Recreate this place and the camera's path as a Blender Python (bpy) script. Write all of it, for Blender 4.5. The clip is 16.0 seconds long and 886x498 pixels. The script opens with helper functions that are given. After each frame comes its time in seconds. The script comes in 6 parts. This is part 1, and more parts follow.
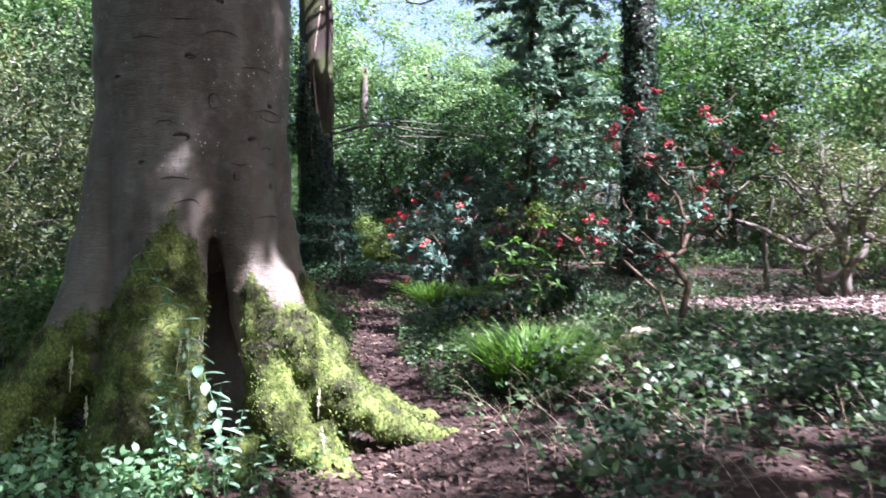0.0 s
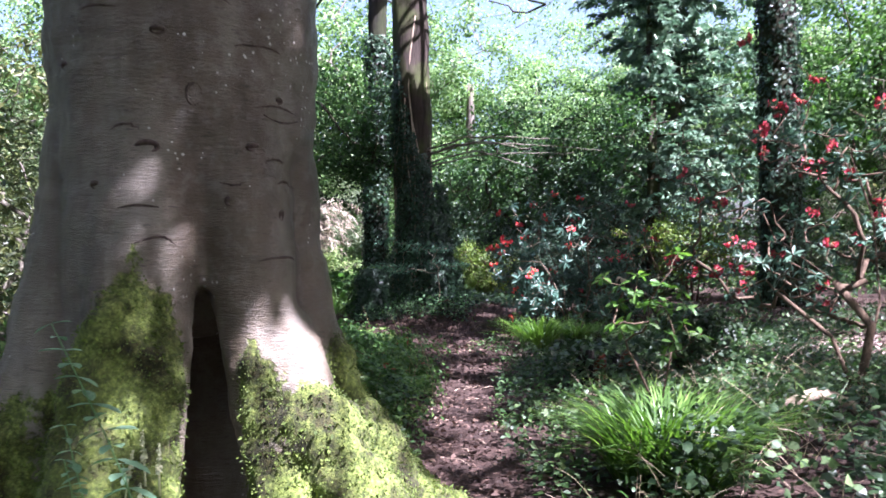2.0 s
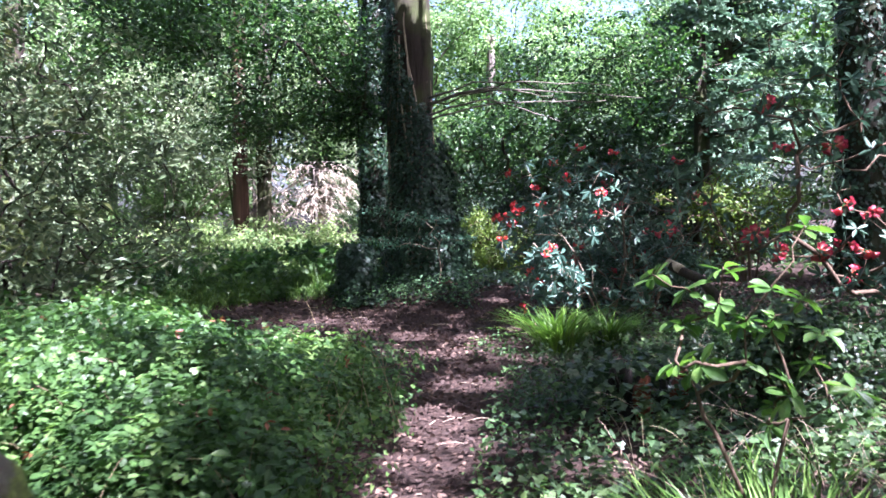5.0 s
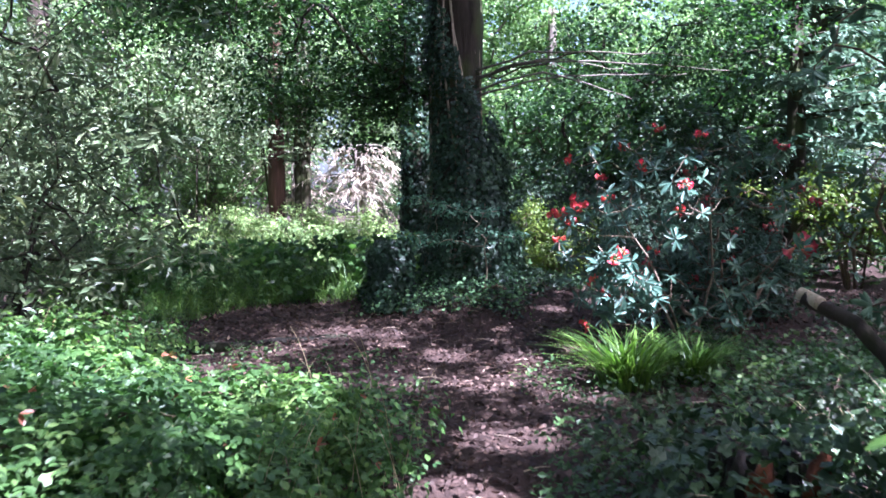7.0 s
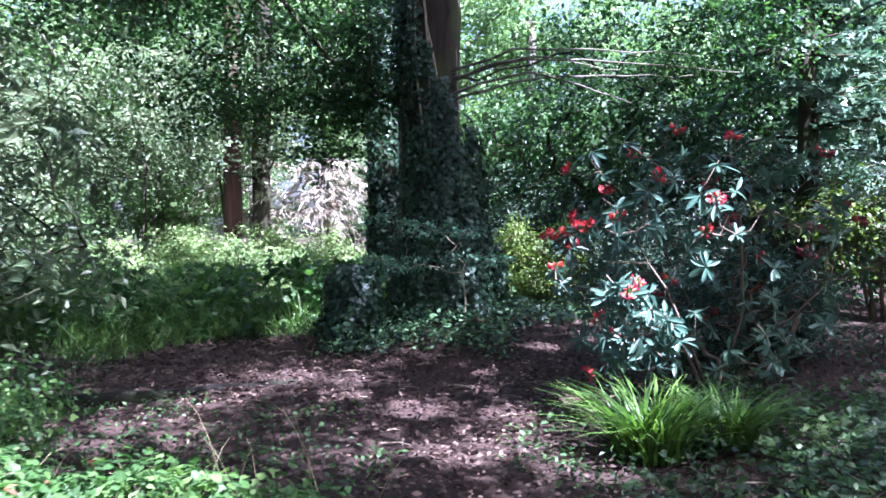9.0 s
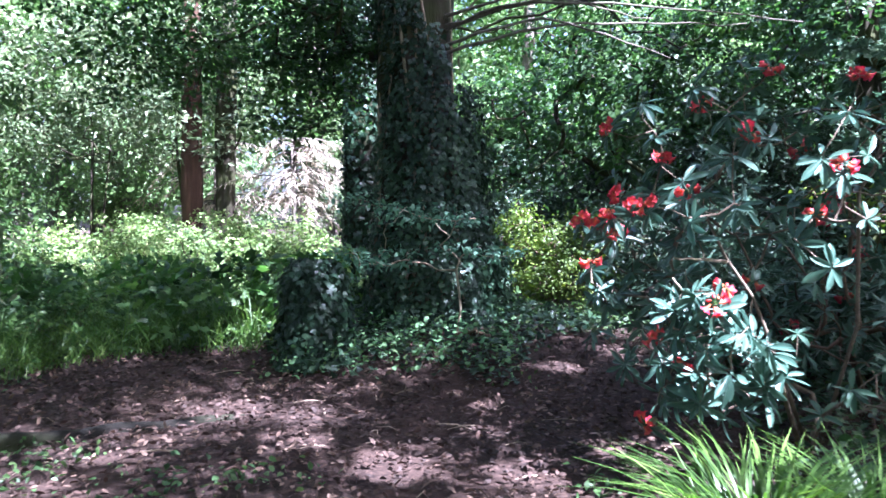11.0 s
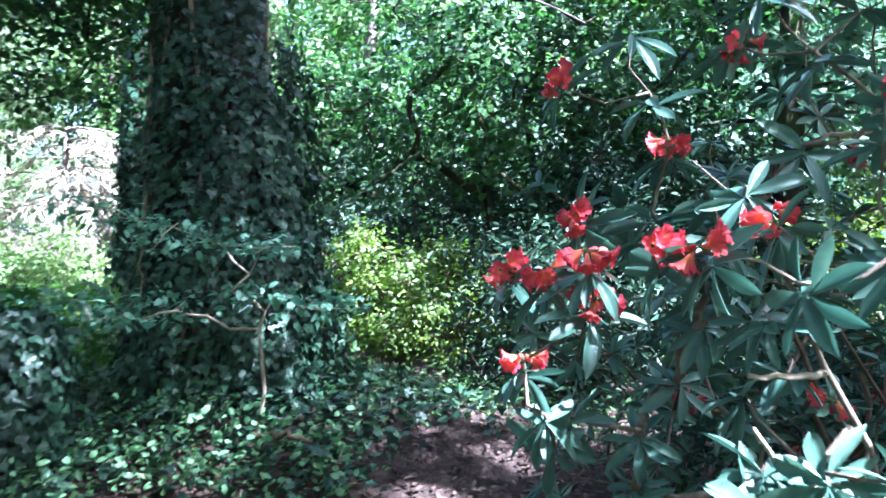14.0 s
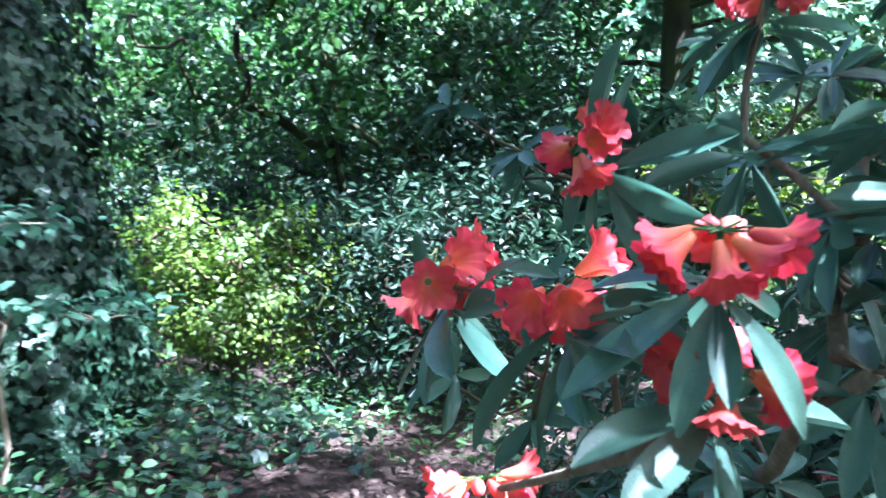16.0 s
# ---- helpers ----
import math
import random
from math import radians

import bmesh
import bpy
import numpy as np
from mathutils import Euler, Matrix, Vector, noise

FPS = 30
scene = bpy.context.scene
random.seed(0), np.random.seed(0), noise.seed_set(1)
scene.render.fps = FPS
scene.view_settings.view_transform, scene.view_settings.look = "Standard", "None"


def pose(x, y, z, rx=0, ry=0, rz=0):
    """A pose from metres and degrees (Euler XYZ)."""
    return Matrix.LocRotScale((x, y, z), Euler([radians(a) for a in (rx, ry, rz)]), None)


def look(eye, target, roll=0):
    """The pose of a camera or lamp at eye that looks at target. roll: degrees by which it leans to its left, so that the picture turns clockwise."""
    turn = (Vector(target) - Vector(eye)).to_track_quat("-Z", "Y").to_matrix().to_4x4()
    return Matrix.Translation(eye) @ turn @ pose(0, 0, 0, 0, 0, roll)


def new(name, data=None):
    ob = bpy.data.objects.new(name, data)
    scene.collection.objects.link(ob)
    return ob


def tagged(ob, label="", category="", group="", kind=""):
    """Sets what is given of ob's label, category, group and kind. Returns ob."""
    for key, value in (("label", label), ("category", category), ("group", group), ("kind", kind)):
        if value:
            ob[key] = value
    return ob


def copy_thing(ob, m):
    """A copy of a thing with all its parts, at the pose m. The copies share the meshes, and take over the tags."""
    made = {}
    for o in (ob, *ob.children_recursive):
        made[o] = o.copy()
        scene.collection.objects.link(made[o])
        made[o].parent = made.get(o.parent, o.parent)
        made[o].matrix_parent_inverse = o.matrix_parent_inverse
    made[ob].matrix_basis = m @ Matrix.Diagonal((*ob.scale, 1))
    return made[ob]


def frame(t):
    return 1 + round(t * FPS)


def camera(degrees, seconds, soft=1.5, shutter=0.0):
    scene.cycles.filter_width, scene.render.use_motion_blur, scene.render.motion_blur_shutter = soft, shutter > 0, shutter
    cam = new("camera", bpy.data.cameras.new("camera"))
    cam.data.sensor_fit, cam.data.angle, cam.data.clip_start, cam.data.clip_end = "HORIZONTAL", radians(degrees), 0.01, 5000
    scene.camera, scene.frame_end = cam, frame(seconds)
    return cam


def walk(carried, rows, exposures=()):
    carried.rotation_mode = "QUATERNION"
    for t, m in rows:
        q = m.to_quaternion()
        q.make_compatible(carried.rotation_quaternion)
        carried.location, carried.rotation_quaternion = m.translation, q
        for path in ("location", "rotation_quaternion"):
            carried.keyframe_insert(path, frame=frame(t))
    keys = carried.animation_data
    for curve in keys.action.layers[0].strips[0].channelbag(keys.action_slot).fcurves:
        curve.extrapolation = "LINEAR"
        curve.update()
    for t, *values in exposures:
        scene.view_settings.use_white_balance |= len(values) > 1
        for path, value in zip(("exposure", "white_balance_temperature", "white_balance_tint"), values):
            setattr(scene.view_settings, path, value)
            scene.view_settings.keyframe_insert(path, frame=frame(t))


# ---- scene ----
cam = camera(55.5, 16.0, 1.6, 0.5)
METRES, EYE, TILT, LEAN, TURN = 15.0, 1.5, -1.0, 0.0, 0.0
ROWS = [
    (0.0, 0.0, 0.0, 0.0, -0.0, 0.0, -0.0),
    (0.5, 0.0051, 0.0324, 0.0037, 3.16, 0.84, 0.48),
    (1.0, 0.0136, 0.0671, 0.0075, 6.09, 1.69, 1.39),
    (1.5, 0.0096, 0.0968, 0.007, 7.26, 2.24, 0.71),
    (2.0, 0.0088, 0.1244, 0.0089, 7.99, 1.62, 1.02),
    (2.5, 0.0119, 0.1584, 0.0076, 9.22, -0.07, 1.5),
    (3.0, 0.0082, 0.1859, 0.0091, 9.98, -1.42, 1.38),
    (5.5, 0.0147, 0.3589, 0.0151, 10.35, -0.3, 1.15),
    (6.0, 0.0119, 0.3905, 0.0134, 12.25, -1.55, 1.71),
    (6.5, 0.0055, 0.4212, 0.0251, 13.28, -2.54, 1.1),
    (7.0, 0.0022, 0.4509, 0.0255, 14.22, -1.43, 0.43),
    (7.5, -0.0039, 0.4736, 0.0272, 14.63, -0.99, 0.22),
    (8.0, -0.0156, 0.4993, 0.0285, 13.86, -0.96, 0.31),
    (8.5, -0.02, 0.53, 0.0251, 13.53, -0.23, 0.64),
    (9.0, -0.0234, 0.5589, 0.0265, 12.4, 0.04, 0.32),
    (11.5, -0.0619, 0.7303, 0.0259, 11.09, -0.54, -0.12),
    (12.0, -0.0686, 0.7592, 0.0267, 9.34, -0.24, -0.56),
    (12.5, -0.0757, 0.7911, 0.0285, 7.16, -0.95, -0.28),
    (13.0, -0.0763, 0.8262, 0.0296, 6.42, -0.62, 0.01),
    (13.5, -0.0783, 0.8546, 0.0322, 4.18, 0.3, -1.73),
    (14.0, -0.0802, 0.8848, 0.036, 0.2, 0.81, -1.56),
    (14.5, -0.0777, 0.914, 0.0367, -0.84, 1.34, -0.51),
    (15.0, -0.0778, 0.9364, 0.0382, -2.23, 1.08, -0.79),
    (15.5, -0.0809, 0.961, 0.0392, -6.32, -0.37, -0.46),
    (16.0, -0.0799, 0.9823, 0.0385, -10.37, -1.44, 0.1),
]
walk(cam, [(t, pose(0, 0, EYE, TILT, LEAN, TURN) @ pose(METRES * x, METRES * y, METRES * z, 90 + pitch, roll, yaw)) for t, x, y, z, yaw, pitch, roll in ROWS],
     [(0.0, 2.88, 5450, 34), (3.0, 3.2, 5500, 36), (5.5, 3.35, 5350, 36), (9.0, 3.42, 5000, 34), (12.5, 4.0, 5100, 26), (14.5, 4.3, 4700, 17), (16.0, 4.45, 4750, 17)])

# ---- world and sun ----
TO_SUN = Vector((0.50, -0.33, 0.80)).normalized()
world = bpy.data.worlds.new("world")
scene.world = world
world.use_nodes = True
wt = world.node_tree
sky = wt.nodes.new("ShaderNodeTexSky")
sky.sky_type, sky.sun_disc = "NISHITA", False
sky.dust_density, sky.ozone_density = 5.5, 0.4
sky.sun_elevation, sky.sun_rotation = math.asin(TO_SUN.z), math.atan2(TO_SUN.x, TO_SUN.y)
wt.links.new(sky.outputs[0], wt.nodes["Background"].inputs[0])
wt.nodes["Background"].inputs[1].default_value = 0.056
sun = new("sun", bpy.data.lights.new("sun", "SUN"))
sun.data.energy, sun.data.angle, sun.data.color = 5.0, radians(0.55), (1.0, 0.96, 0.89)
sun.matrix_world = look(Vector((0, 0, 30)) + TO_SUN * 30, (0, 0, 30))

rng = np.random.default_rng(7)


# ---- materials ----
def material(name):
    m = bpy.data.materials.new(name)
    m.use_nodes = True
    nt = m.node_tree
    return m, nt, nt.nodes["Principled BSDF"], nt.nodes["Material Output"]


def node(nt, kind, links=(), **values):
    n = nt.nodes.new("ShaderNode" + kind)
    for k, v in values.items():
        if k in n.inputs:
            n.inputs[k].default_value = v
        else:
            setattr(n, k, v)
    for a, b in links:
        nt.links.new(a, n.inputs[b])
    return n


def ramp(nt, fac, *stops):
    r = nt.nodes.new("ShaderNodeValToRGB")
    e = r.color_ramp.elements
    while len(e) < len(stops):
        e.new(0.5)
    for i, (p, c) in enumerate(stops):
        e[i].position = p
        e[i].color = (*c, 1) if len(c) == 3 else c
    nt.links.new(fac, r.inputs[0])
    return r.outputs[0]


def bump(nt, bsdf, height, strength=0.4, distance=0.02):
    b = node(nt, "Bump", [(height, "Height")], Strength=strength, Distance=distance)
    nt.links.new(b.outputs[0], bsdf.inputs["Normal"])


def noise_of(nt, scale, detail=6, rough=0.6, stretch=None):
    tc = nt.nodes.new("ShaderNodeTexCoord")
    out = tc.outputs["Object"]
    if stretch:
        mp = node(nt, "Mapping", [(out, 0)])
        mp.inputs["Scale"].default_value = stretch
        out = mp.outputs[0]
    n = node(nt, "TexNoise", [(out, "Vector")], Scale=scale, Detail=detail, Roughness=rough)
    return n.outputs["Fac"]


def leaf_material(name, dark, mid, light, rough=0.5, thin=0.35, tint=None, single=False, spec=0.4, vary_leaf=0.7):
    """Leaves: colour varies from leaf to leaf; part of the light passes through."""
    m, nt, b, out = material(name)
    rnd = nt.nodes.new("ShaderNodeObjectInfo").outputs["Random"] if single else nt.nodes.new("ShaderNodeNewGeometry").outputs["Random Per Island"]
    big = noise_of(nt, 1.3, 3)
    mix = node(nt, "Math", [(rnd, 0), (big, 1)], operation="MULTIPLY_ADD")
    mix.inputs[1].default_value = vary_leaf
    nt.links.new(big, mix.inputs[2])
    sub = node(nt, "Math", [(mix.outputs[0], 0)], operation="SUBTRACT")
    sub.inputs[1].default_value = vary_leaf * 0.5
    col = ramp(nt, sub.outputs[0], (0.05, dark), (0.5, mid), (0.95, light))
    fine = noise_of(nt, 60, 3)
    vary = node(nt, "HueSaturation", [(col, "Color")])
    val = node(nt, "MapRange", [(fine, 0)])
    val.inputs["To Min"].default_value, val.inputs["To Max"].default_value = 0.7, 1.3
    nt.links.new(val.outputs[0], vary.inputs["Value"])
    nt.links.new(vary.outputs[0], b.inputs["Base Color"])
    b.inputs["Roughness"].default_value = rough
    b.inputs["Specular IOR Level"].default_value = spec
    bump(nt, b, fine, 0.25, 0.003)
    tr = node(nt, "BsdfTranslucent")
    warm = node(nt, "HueSaturation", [(vary.outputs[0], "Color")], Saturation=1.15, Value=1.5)
    if tint:
        warm.inputs["Hue"].default_value = tint
    nt.links.new(warm.outputs[0], tr.inputs[0])
    ms = node(nt, "MixShader", [(b.outputs[0], 1), (tr.outputs[0], 2)], Fac=thin)
    nt.links.new(ms.outputs[0], out.inputs[0])
    return m


def bark_material(name, dark, light, scale=6.0, stretch=(1, 1, 0.18), strength=0.6, green=0.0, rough=0.85):
    m, nt, b, out = material(name)
    n1 = noise_of(nt, scale, 8, 0.65, stretch)
    n2 = noise_of(nt, 1.1, 4)
    col = ramp(nt, n1, (0.32, dark), (0.68, light))
    if green:
        mask = ramp(nt, n2, (0.45, (0, 0, 0)), (0.62, (green, green, green)))
        mx = node(nt, "Mix", data_type="RGBA")
        nt.links.new(mask, mx.inputs[0])
        nt.links.new(col, mx.inputs[6])
        mx.inputs[7].default_value = (0.06, 0.085, 0.02, 1)
        col = mx.outputs[2]
    nt.links.new(col, b.inputs["Base Color"])
    b.inputs["Roughness"].default_value = rough
    b.inputs["Specular IOR Level"].default_value = 0.15
    bump(nt, b, n1, strength, 0.03)
    return m


M_CANOPY = leaf_material("canopy_leaf", (0.022, 0.055, 0.014), (0.05, 0.11, 0.024), (0.10, 0.19, 0.035), 0.5, 0.42)
M_BROAD = leaf_material("woodland_leaf", (0.03, 0.072, 0.022), (0.095, 0.17, 0.055), (0.23, 0.33, 0.13), 0.5, 0.45, vary_leaf=0.4)
# canopy leaf in a darker copy that holds the shade in its colour
M_SHADELEAF = leaf_material("shade_darkened_bough_leaf", (0.014, 0.036, 0.012), (0.034, 0.08, 0.021), (0.085, 0.16, 0.036), 0.45, 0.4)
M_OLIVE = leaf_material("olive_leaf", (0.03, 0.044, 0.016), (0.08, 0.10, 0.032), (0.2, 0.21, 0.08), 0.45, 0.35)
M_GREY = leaf_material("grey_green_leaf", (0.032, 0.058, 0.026), (0.08, 0.118, 0.054), (0.2, 0.24, 0.125), 0.45, 0.3, vary_leaf=0.4)
M_HERB = leaf_material("herb_leaf", (0.02, 0.046, 0.016), (0.055, 0.11, 0.034), (0.15, 0.225, 0.075), 0.5, 0.4)
M_BRAMBLE = leaf_material("bramble_leaf", (0.014, 0.032, 0.014), (0.038, 0.07, 0.027), (0.125, 0.175, 0.07), 0.45, 0.3)
M_IVY = leaf_material("ivy_leaf", (0.01, 0.025, 0.014), (0.02, 0.046, 0.024), (0.05, 0.09, 0.045), 0.42, 0.12, spec=0.28)
M_YELLOW = leaf_material("yellow_green_leaf", (0.036, 0.07, 0.012), (0.088, 0.142, 0.022), (0.19, 0.245, 0.04), 0.5, 0.4)
M_NEEDLE = leaf_material("conifer_spray", (0.03, 0.068, 0.04), (0.08, 0.145, 0.088), (0.18, 0.26, 0.16), 0.55, 0.2, vary_leaf=0.4)
M_STRAW = leaf_material("dry_conifer_spray", (0.18, 0.15, 0.11), (0.36, 0.31, 0.23), (0.58, 0.52, 0.42), 0.7, 0.3)
M_RHODO = leaf_material("rhododendron_leaf", (0.034, 0.076, 0.055), (0.06, 0.116, 0.082), (0.11, 0.175, 0.118), 0.37, 0.14, single=True, spec=0.36)
M_RHODO_FAR = leaf_material("rhododendron_leaf_mass", (0.03, 0.066, 0.042), (0.054, 0.105, 0.066), (0.1, 0.165, 0.098), 0.46, 0.15, spec=0.32)
# very dark leaf: the gloom of the background is put into its colour
M_SHADE_EVERGREEN = leaf_material("shade_darkened_evergreen_leaf", (0.012, 0.028, 0.015), (0.022, 0.046, 0.024), (0.045, 0.08, 0.038), 0.48, 0.13, spec=0.3)
M_YOUNG = leaf_material("young_rhododendron_leaf", (0.035, 0.085, 0.02), (0.07, 0.145, 0.03), (0.145, 0.24, 0.05), 0.35, 0.38, single=True)
M_GRASS = leaf_material("grass_blade", (0.028, 0.065, 0.014), (0.07, 0.14, 0.026), (0.17, 0.27, 0.06), 0.4, 0.35)
M_DRYGRASS = leaf_material("dry_grass", (0.16, 0.13, 0.07), (0.30, 0.25, 0.14), (0.45, 0.40, 0.25), 0.7, 0.25)
M_LITTER = leaf_material("dead_leaf", (0.02, 0.0115, 0.008), (0.055, 0.031, 0.021), (0.2, 0.135, 0.095), 0.75, 0.08)
M_NETTLE = leaf_material("nettle_leaf", (0.07, 0.15, 0.06), (0.13, 0.25, 0.11), (0.24, 0.38, 0.19), 0.55, 0.35)
M_MOSS = leaf_material("moss_tuft", (0.03, 0.048, 0.008), (0.09, 0.13, 0.02), (0.19, 0.245, 0.045), 0.8, 0.2)
M_PALE = leaf_material("pale_flower_spike", (0.35, 0.36, 0.22), (0.55, 0.55, 0.38), (0.72, 0.70, 0.55), 0.7, 0.3)
M_DARKBARK = bark_material("dark_furrowed_bark", (0.014, 0.010, 0.008), (0.046, 0.035, 0.028), 9, (1, 1, 0.12), 0.9, 0.5)
# darker copy of the furrowed bark, with shade put into the colour
M_SHADEBARK = bark_material("shade_darkened_bark", (0.006, 0.006, 0.005), (0.024, 0.021, 0.016), 9, (1, 1, 0.12), 0.9, 0.2)
M_REDBARK = bark_material("red_brown_bark", (0.024, 0.014, 0.009), (0.075, 0.04, 0.026), 9, (1, 1, 0.1), 0.8)
M_GREYBARK = bark_material("grey_bark", (0.06, 0.05, 0.042), (0.19, 0.165, 0.14), 9, (1, 1, 0.2), 0.6, 0.3)
M_TWIG = bark_material("brown_twig", (0.045, 0.031, 0.02), (0.13, 0.09, 0.06), 30, (1, 1, 0.4), 0.4)
M_PALETWIG = bark_material("pale_twig", (0.16, 0.12, 0.085), (0.36, 0.29, 0.21), 30, (1, 1, 0.4), 0.4)
M_RHODOBARK = bark_material("pale_brown_shrub_bark", (0.075, 0.055, 0.038), (0.21, 0.165, 0.12), 30, (1, 1, 0.4), 0.5)
M_CHAR = bark_material("charred_wood", (0.006, 0.005, 0.005), (0.03, 0.024, 0.02), 14, (1, 1, 0.3), 0.9)
M_RUST = bark_material("rotten_red_wood", (0.05, 0.016, 0.01), (0.17, 0.06, 0.03), 14, (1, 1, 0.3), 0.8)
M_BLEACH = bark_material("bleached_wood", (0.2, 0.15, 0.1), (0.5, 0.42, 0.32), 14, (1, 1, 0.2), 0.7)


M_SCAR = bark_material("bark_scar", (0.03, 0.02, 0.016), (0.10, 0.075, 0.062), 40, (1, 1, 1), 0.5)


def petal_material(name="red_petal", low=(0.52, 0.018, 0.05), mid=(0.6, 0.045, 0.065), high=(0.64, 0.085, 0.075), eye=(0.74, 0.22, 0.085)):
    m, nt, b, out = material(name)
    at = nt.nodes.new("ShaderNodeAttribute")
    at.attribute_name = "throat"
    rnd = nt.nodes.new("ShaderNodeObjectInfo").outputs["Random"]
    rim = ramp(nt, rnd, (0.0, low), (0.5, mid), (1.0, high))
    mx = node(nt, "Mix", data_type="RGBA")
    nt.links.new(at.outputs["Fac"], mx.inputs[0])
    nt.links.new(rim, mx.inputs[6])
    mx.inputs[7].default_value = (*eye, 1)
    n = noise_of(nt, 90, 4)
    hs = node(nt, "HueSaturation", [(mx.outputs[2], "Color")])
    mr = node(nt, "MapRange", [(n, 0)])
    mr.inputs["To Min"].default_value, mr.inputs["To Max"].default_value = 0.75, 1.2
    nt.links.new(mr.outputs[0], hs.inputs["Value"])
    nt.links.new(hs.outputs[0], b.inputs["Base Color"])
    b.inputs["Roughness"].default_value = 0.55
    bump(nt, b, n, 0.3, 0.002)
    tr = node(nt, "BsdfTranslucent", [(hs.outputs[0], 0)])
    ms = node(nt, "MixShader", [(b.outputs[0], 1), (tr.outputs[0], 2)], Fac=0.35)
    nt.links.new(ms.outputs[0], out.inputs[0])
    return m


M_PETAL = petal_material()
M_CRIMSON = petal_material("crimson_petal", (0.26, 0.012, 0.03), (0.38, 0.022, 0.05), (0.5, 0.06, 0.09), (0.6, 0.2, 0.12))
M_DRYLEAF = leaf_material("sun_dried_leaf", (0.14, 0.10, 0.085), (0.3, 0.235, 0.2), (0.5, 0.43, 0.38), 0.8, 0.08)


def ground_material():
    m, nt, b, out = material("leaf_mould")
    fine = noise_of(nt, 22, 8, 0.7)
    big = noise_of(nt, 0.8, 5)
    col = ramp(nt, fine, (0.3, (0.009, 0.006, 0.005)), (0.5, (0.028, 0.017, 0.013)), (0.72, (0.085, 0.054, 0.04)))
    mask = ramp(nt, big, (0.45, (0, 0, 0)), (0.65, (0.5, 0.5, 0.5)))
    mx = node(nt, "Mix", data_type="RGBA")
    nt.links.new(mask, mx.inputs[0])
    nt.links.new(col, mx.inputs[6])
    mx.inputs[7].default_value = (0.05, 0.03, 0.022, 1)
    nt.links.new(mx.outputs[2], b.inputs["Base Color"])
    b.inputs["Roughness"].default_value = 0.95
    b.inputs["Specular IOR Level"].default_value = 0.2
    bump(nt, b, fine, 0.8, 0.04)
    return m


M_GROUND = ground_material()


def beech_material():
    """Smooth grey-brown bark with fine cross lines, pale lichen specks, and moss on the foot."""
    m, nt, b, out = material("beech_bark")
    tc = nt.nodes.new("ShaderNodeTexCoord").outputs["Object"]
    lines = noise_of(nt, 9, 7, 0.7, (0.9, 0.9, 4.0))
    wide = noise_of(nt, 1.6, 5, 0.6, (1.6, 1.6, 0.5))
    hair = noise_of(nt, 26, 6, 0.7, (0.8, 0.8, 5.0))
    wrinkle = node(nt, "Math", [(lines, 0), (hair, 1)], operation="ADD")
    col = ramp(nt, wide, (0.3, (0.045, 0.031, 0.017)), (0.5, (0.095, 0.074, 0.047)), (0.72, (0.19, 0.17, 0.132)))
    shade = ramp(nt, hair, (0.28, (0.6, 0.6, 0.6)), (0.45, (1, 1, 1)), (0.7, (1.0, 1.0, 1.0)))
    mul = node(nt, "Mix", data_type="RGBA", blend_type="MULTIPLY")
    mul.inputs[0].default_value = 0.85
    nt.links.new(col, mul.inputs[6])
    nt.links.new(shade, mul.inputs[7])
    crust = ramp(nt, noise_of(nt, 11, 7, 0.75), (0.5, (0, 0, 0)), (0.64, (0.42, 0.42, 0.42)))
    pale = node(nt, "Mix", data_type="RGBA")
    nt.links.new(crust, pale.inputs[0])
    nt.links.new(mul.outputs[2], pale.inputs[6])
    pale.inputs[7].default_value = (0.19, 0.172, 0.145, 1)
    mul = pale
    dash = ramp(nt, noise_of(nt, 34, 3, 0.5, (0.55, 0.55, 3.2)), (0.62, (1, 1, 1)), (0.70, (0.3, 0.27, 0.25)))
    dashed = node(nt, "Mix", data_type="RGBA", blend_type="MULTIPLY")
    dashed.inputs[0].default_value = 0.8
    nt.links.new(pale.outputs[2], dashed.inputs[6])
    nt.links.new(dash, dashed.inputs[7])
    mul = dashed
    vor = node(nt, "TexVoronoi", [(tc, "Vector")], Scale=24.0)
    patch = noise_of(nt, 2.2, 3)
    pm = ramp(nt, patch, (0.5, (0, 0, 0)), (0.6, (0.17, 0.17, 0.17)))
    less = node(nt, "Math", [(vor.outputs["Distance"], 0), (pm, 1)], operation="LESS_THAN")
    sp = node(nt, "Mix", data_type="RGBA")
    nt.links.new(less.outputs[0], sp.inputs[0])
    nt.links.new(mul.outputs[2], sp.inputs[6])
    sp.inputs[7].default_value = (0.42, 0.41, 0.37, 1)
    at = nt.nodes.new("ShaderNodeAttribute")
    at.attribute_name = "moss"
    edge = noise_of(nt, 30, 4)
    lift = node(nt, "Math", [(at.outputs["Fac"], 0), (edge, 1)], operation="ADD")
    mask = ramp(nt, lift.outputs[0], (0.85, (0, 0, 0)), (1.0, (1, 1, 1)))
    fine = noise_of(nt, 45, 6, 0.7)
    moss = ramp(nt, fine, (0.3, (0.018, 0.028, 0.005)), (0.5, (0.09, 0.12, 0.02)), (0.72, (0.26, 0.31, 0.07)))
    tone = ramp(nt, noise_of(nt, 5, 5, 0.65), (0.40, (0.2, 0.15, 0.11)), (0.56, (1, 1, 1)))
    toned = node(nt, "Mix", data_type="RGBA", blend_type="MULTIPLY")
    toned.inputs[0].default_value = 1.0
    nt.links.new(moss, toned.inputs[6])
    nt.links.new(tone, toned.inputs[7])
    mm = node(nt, "Mix", data_type="RGBA")
    nt.links.new(mask, mm.inputs[0])
    nt.links.new(sp.outputs[2], mm.inputs[6])
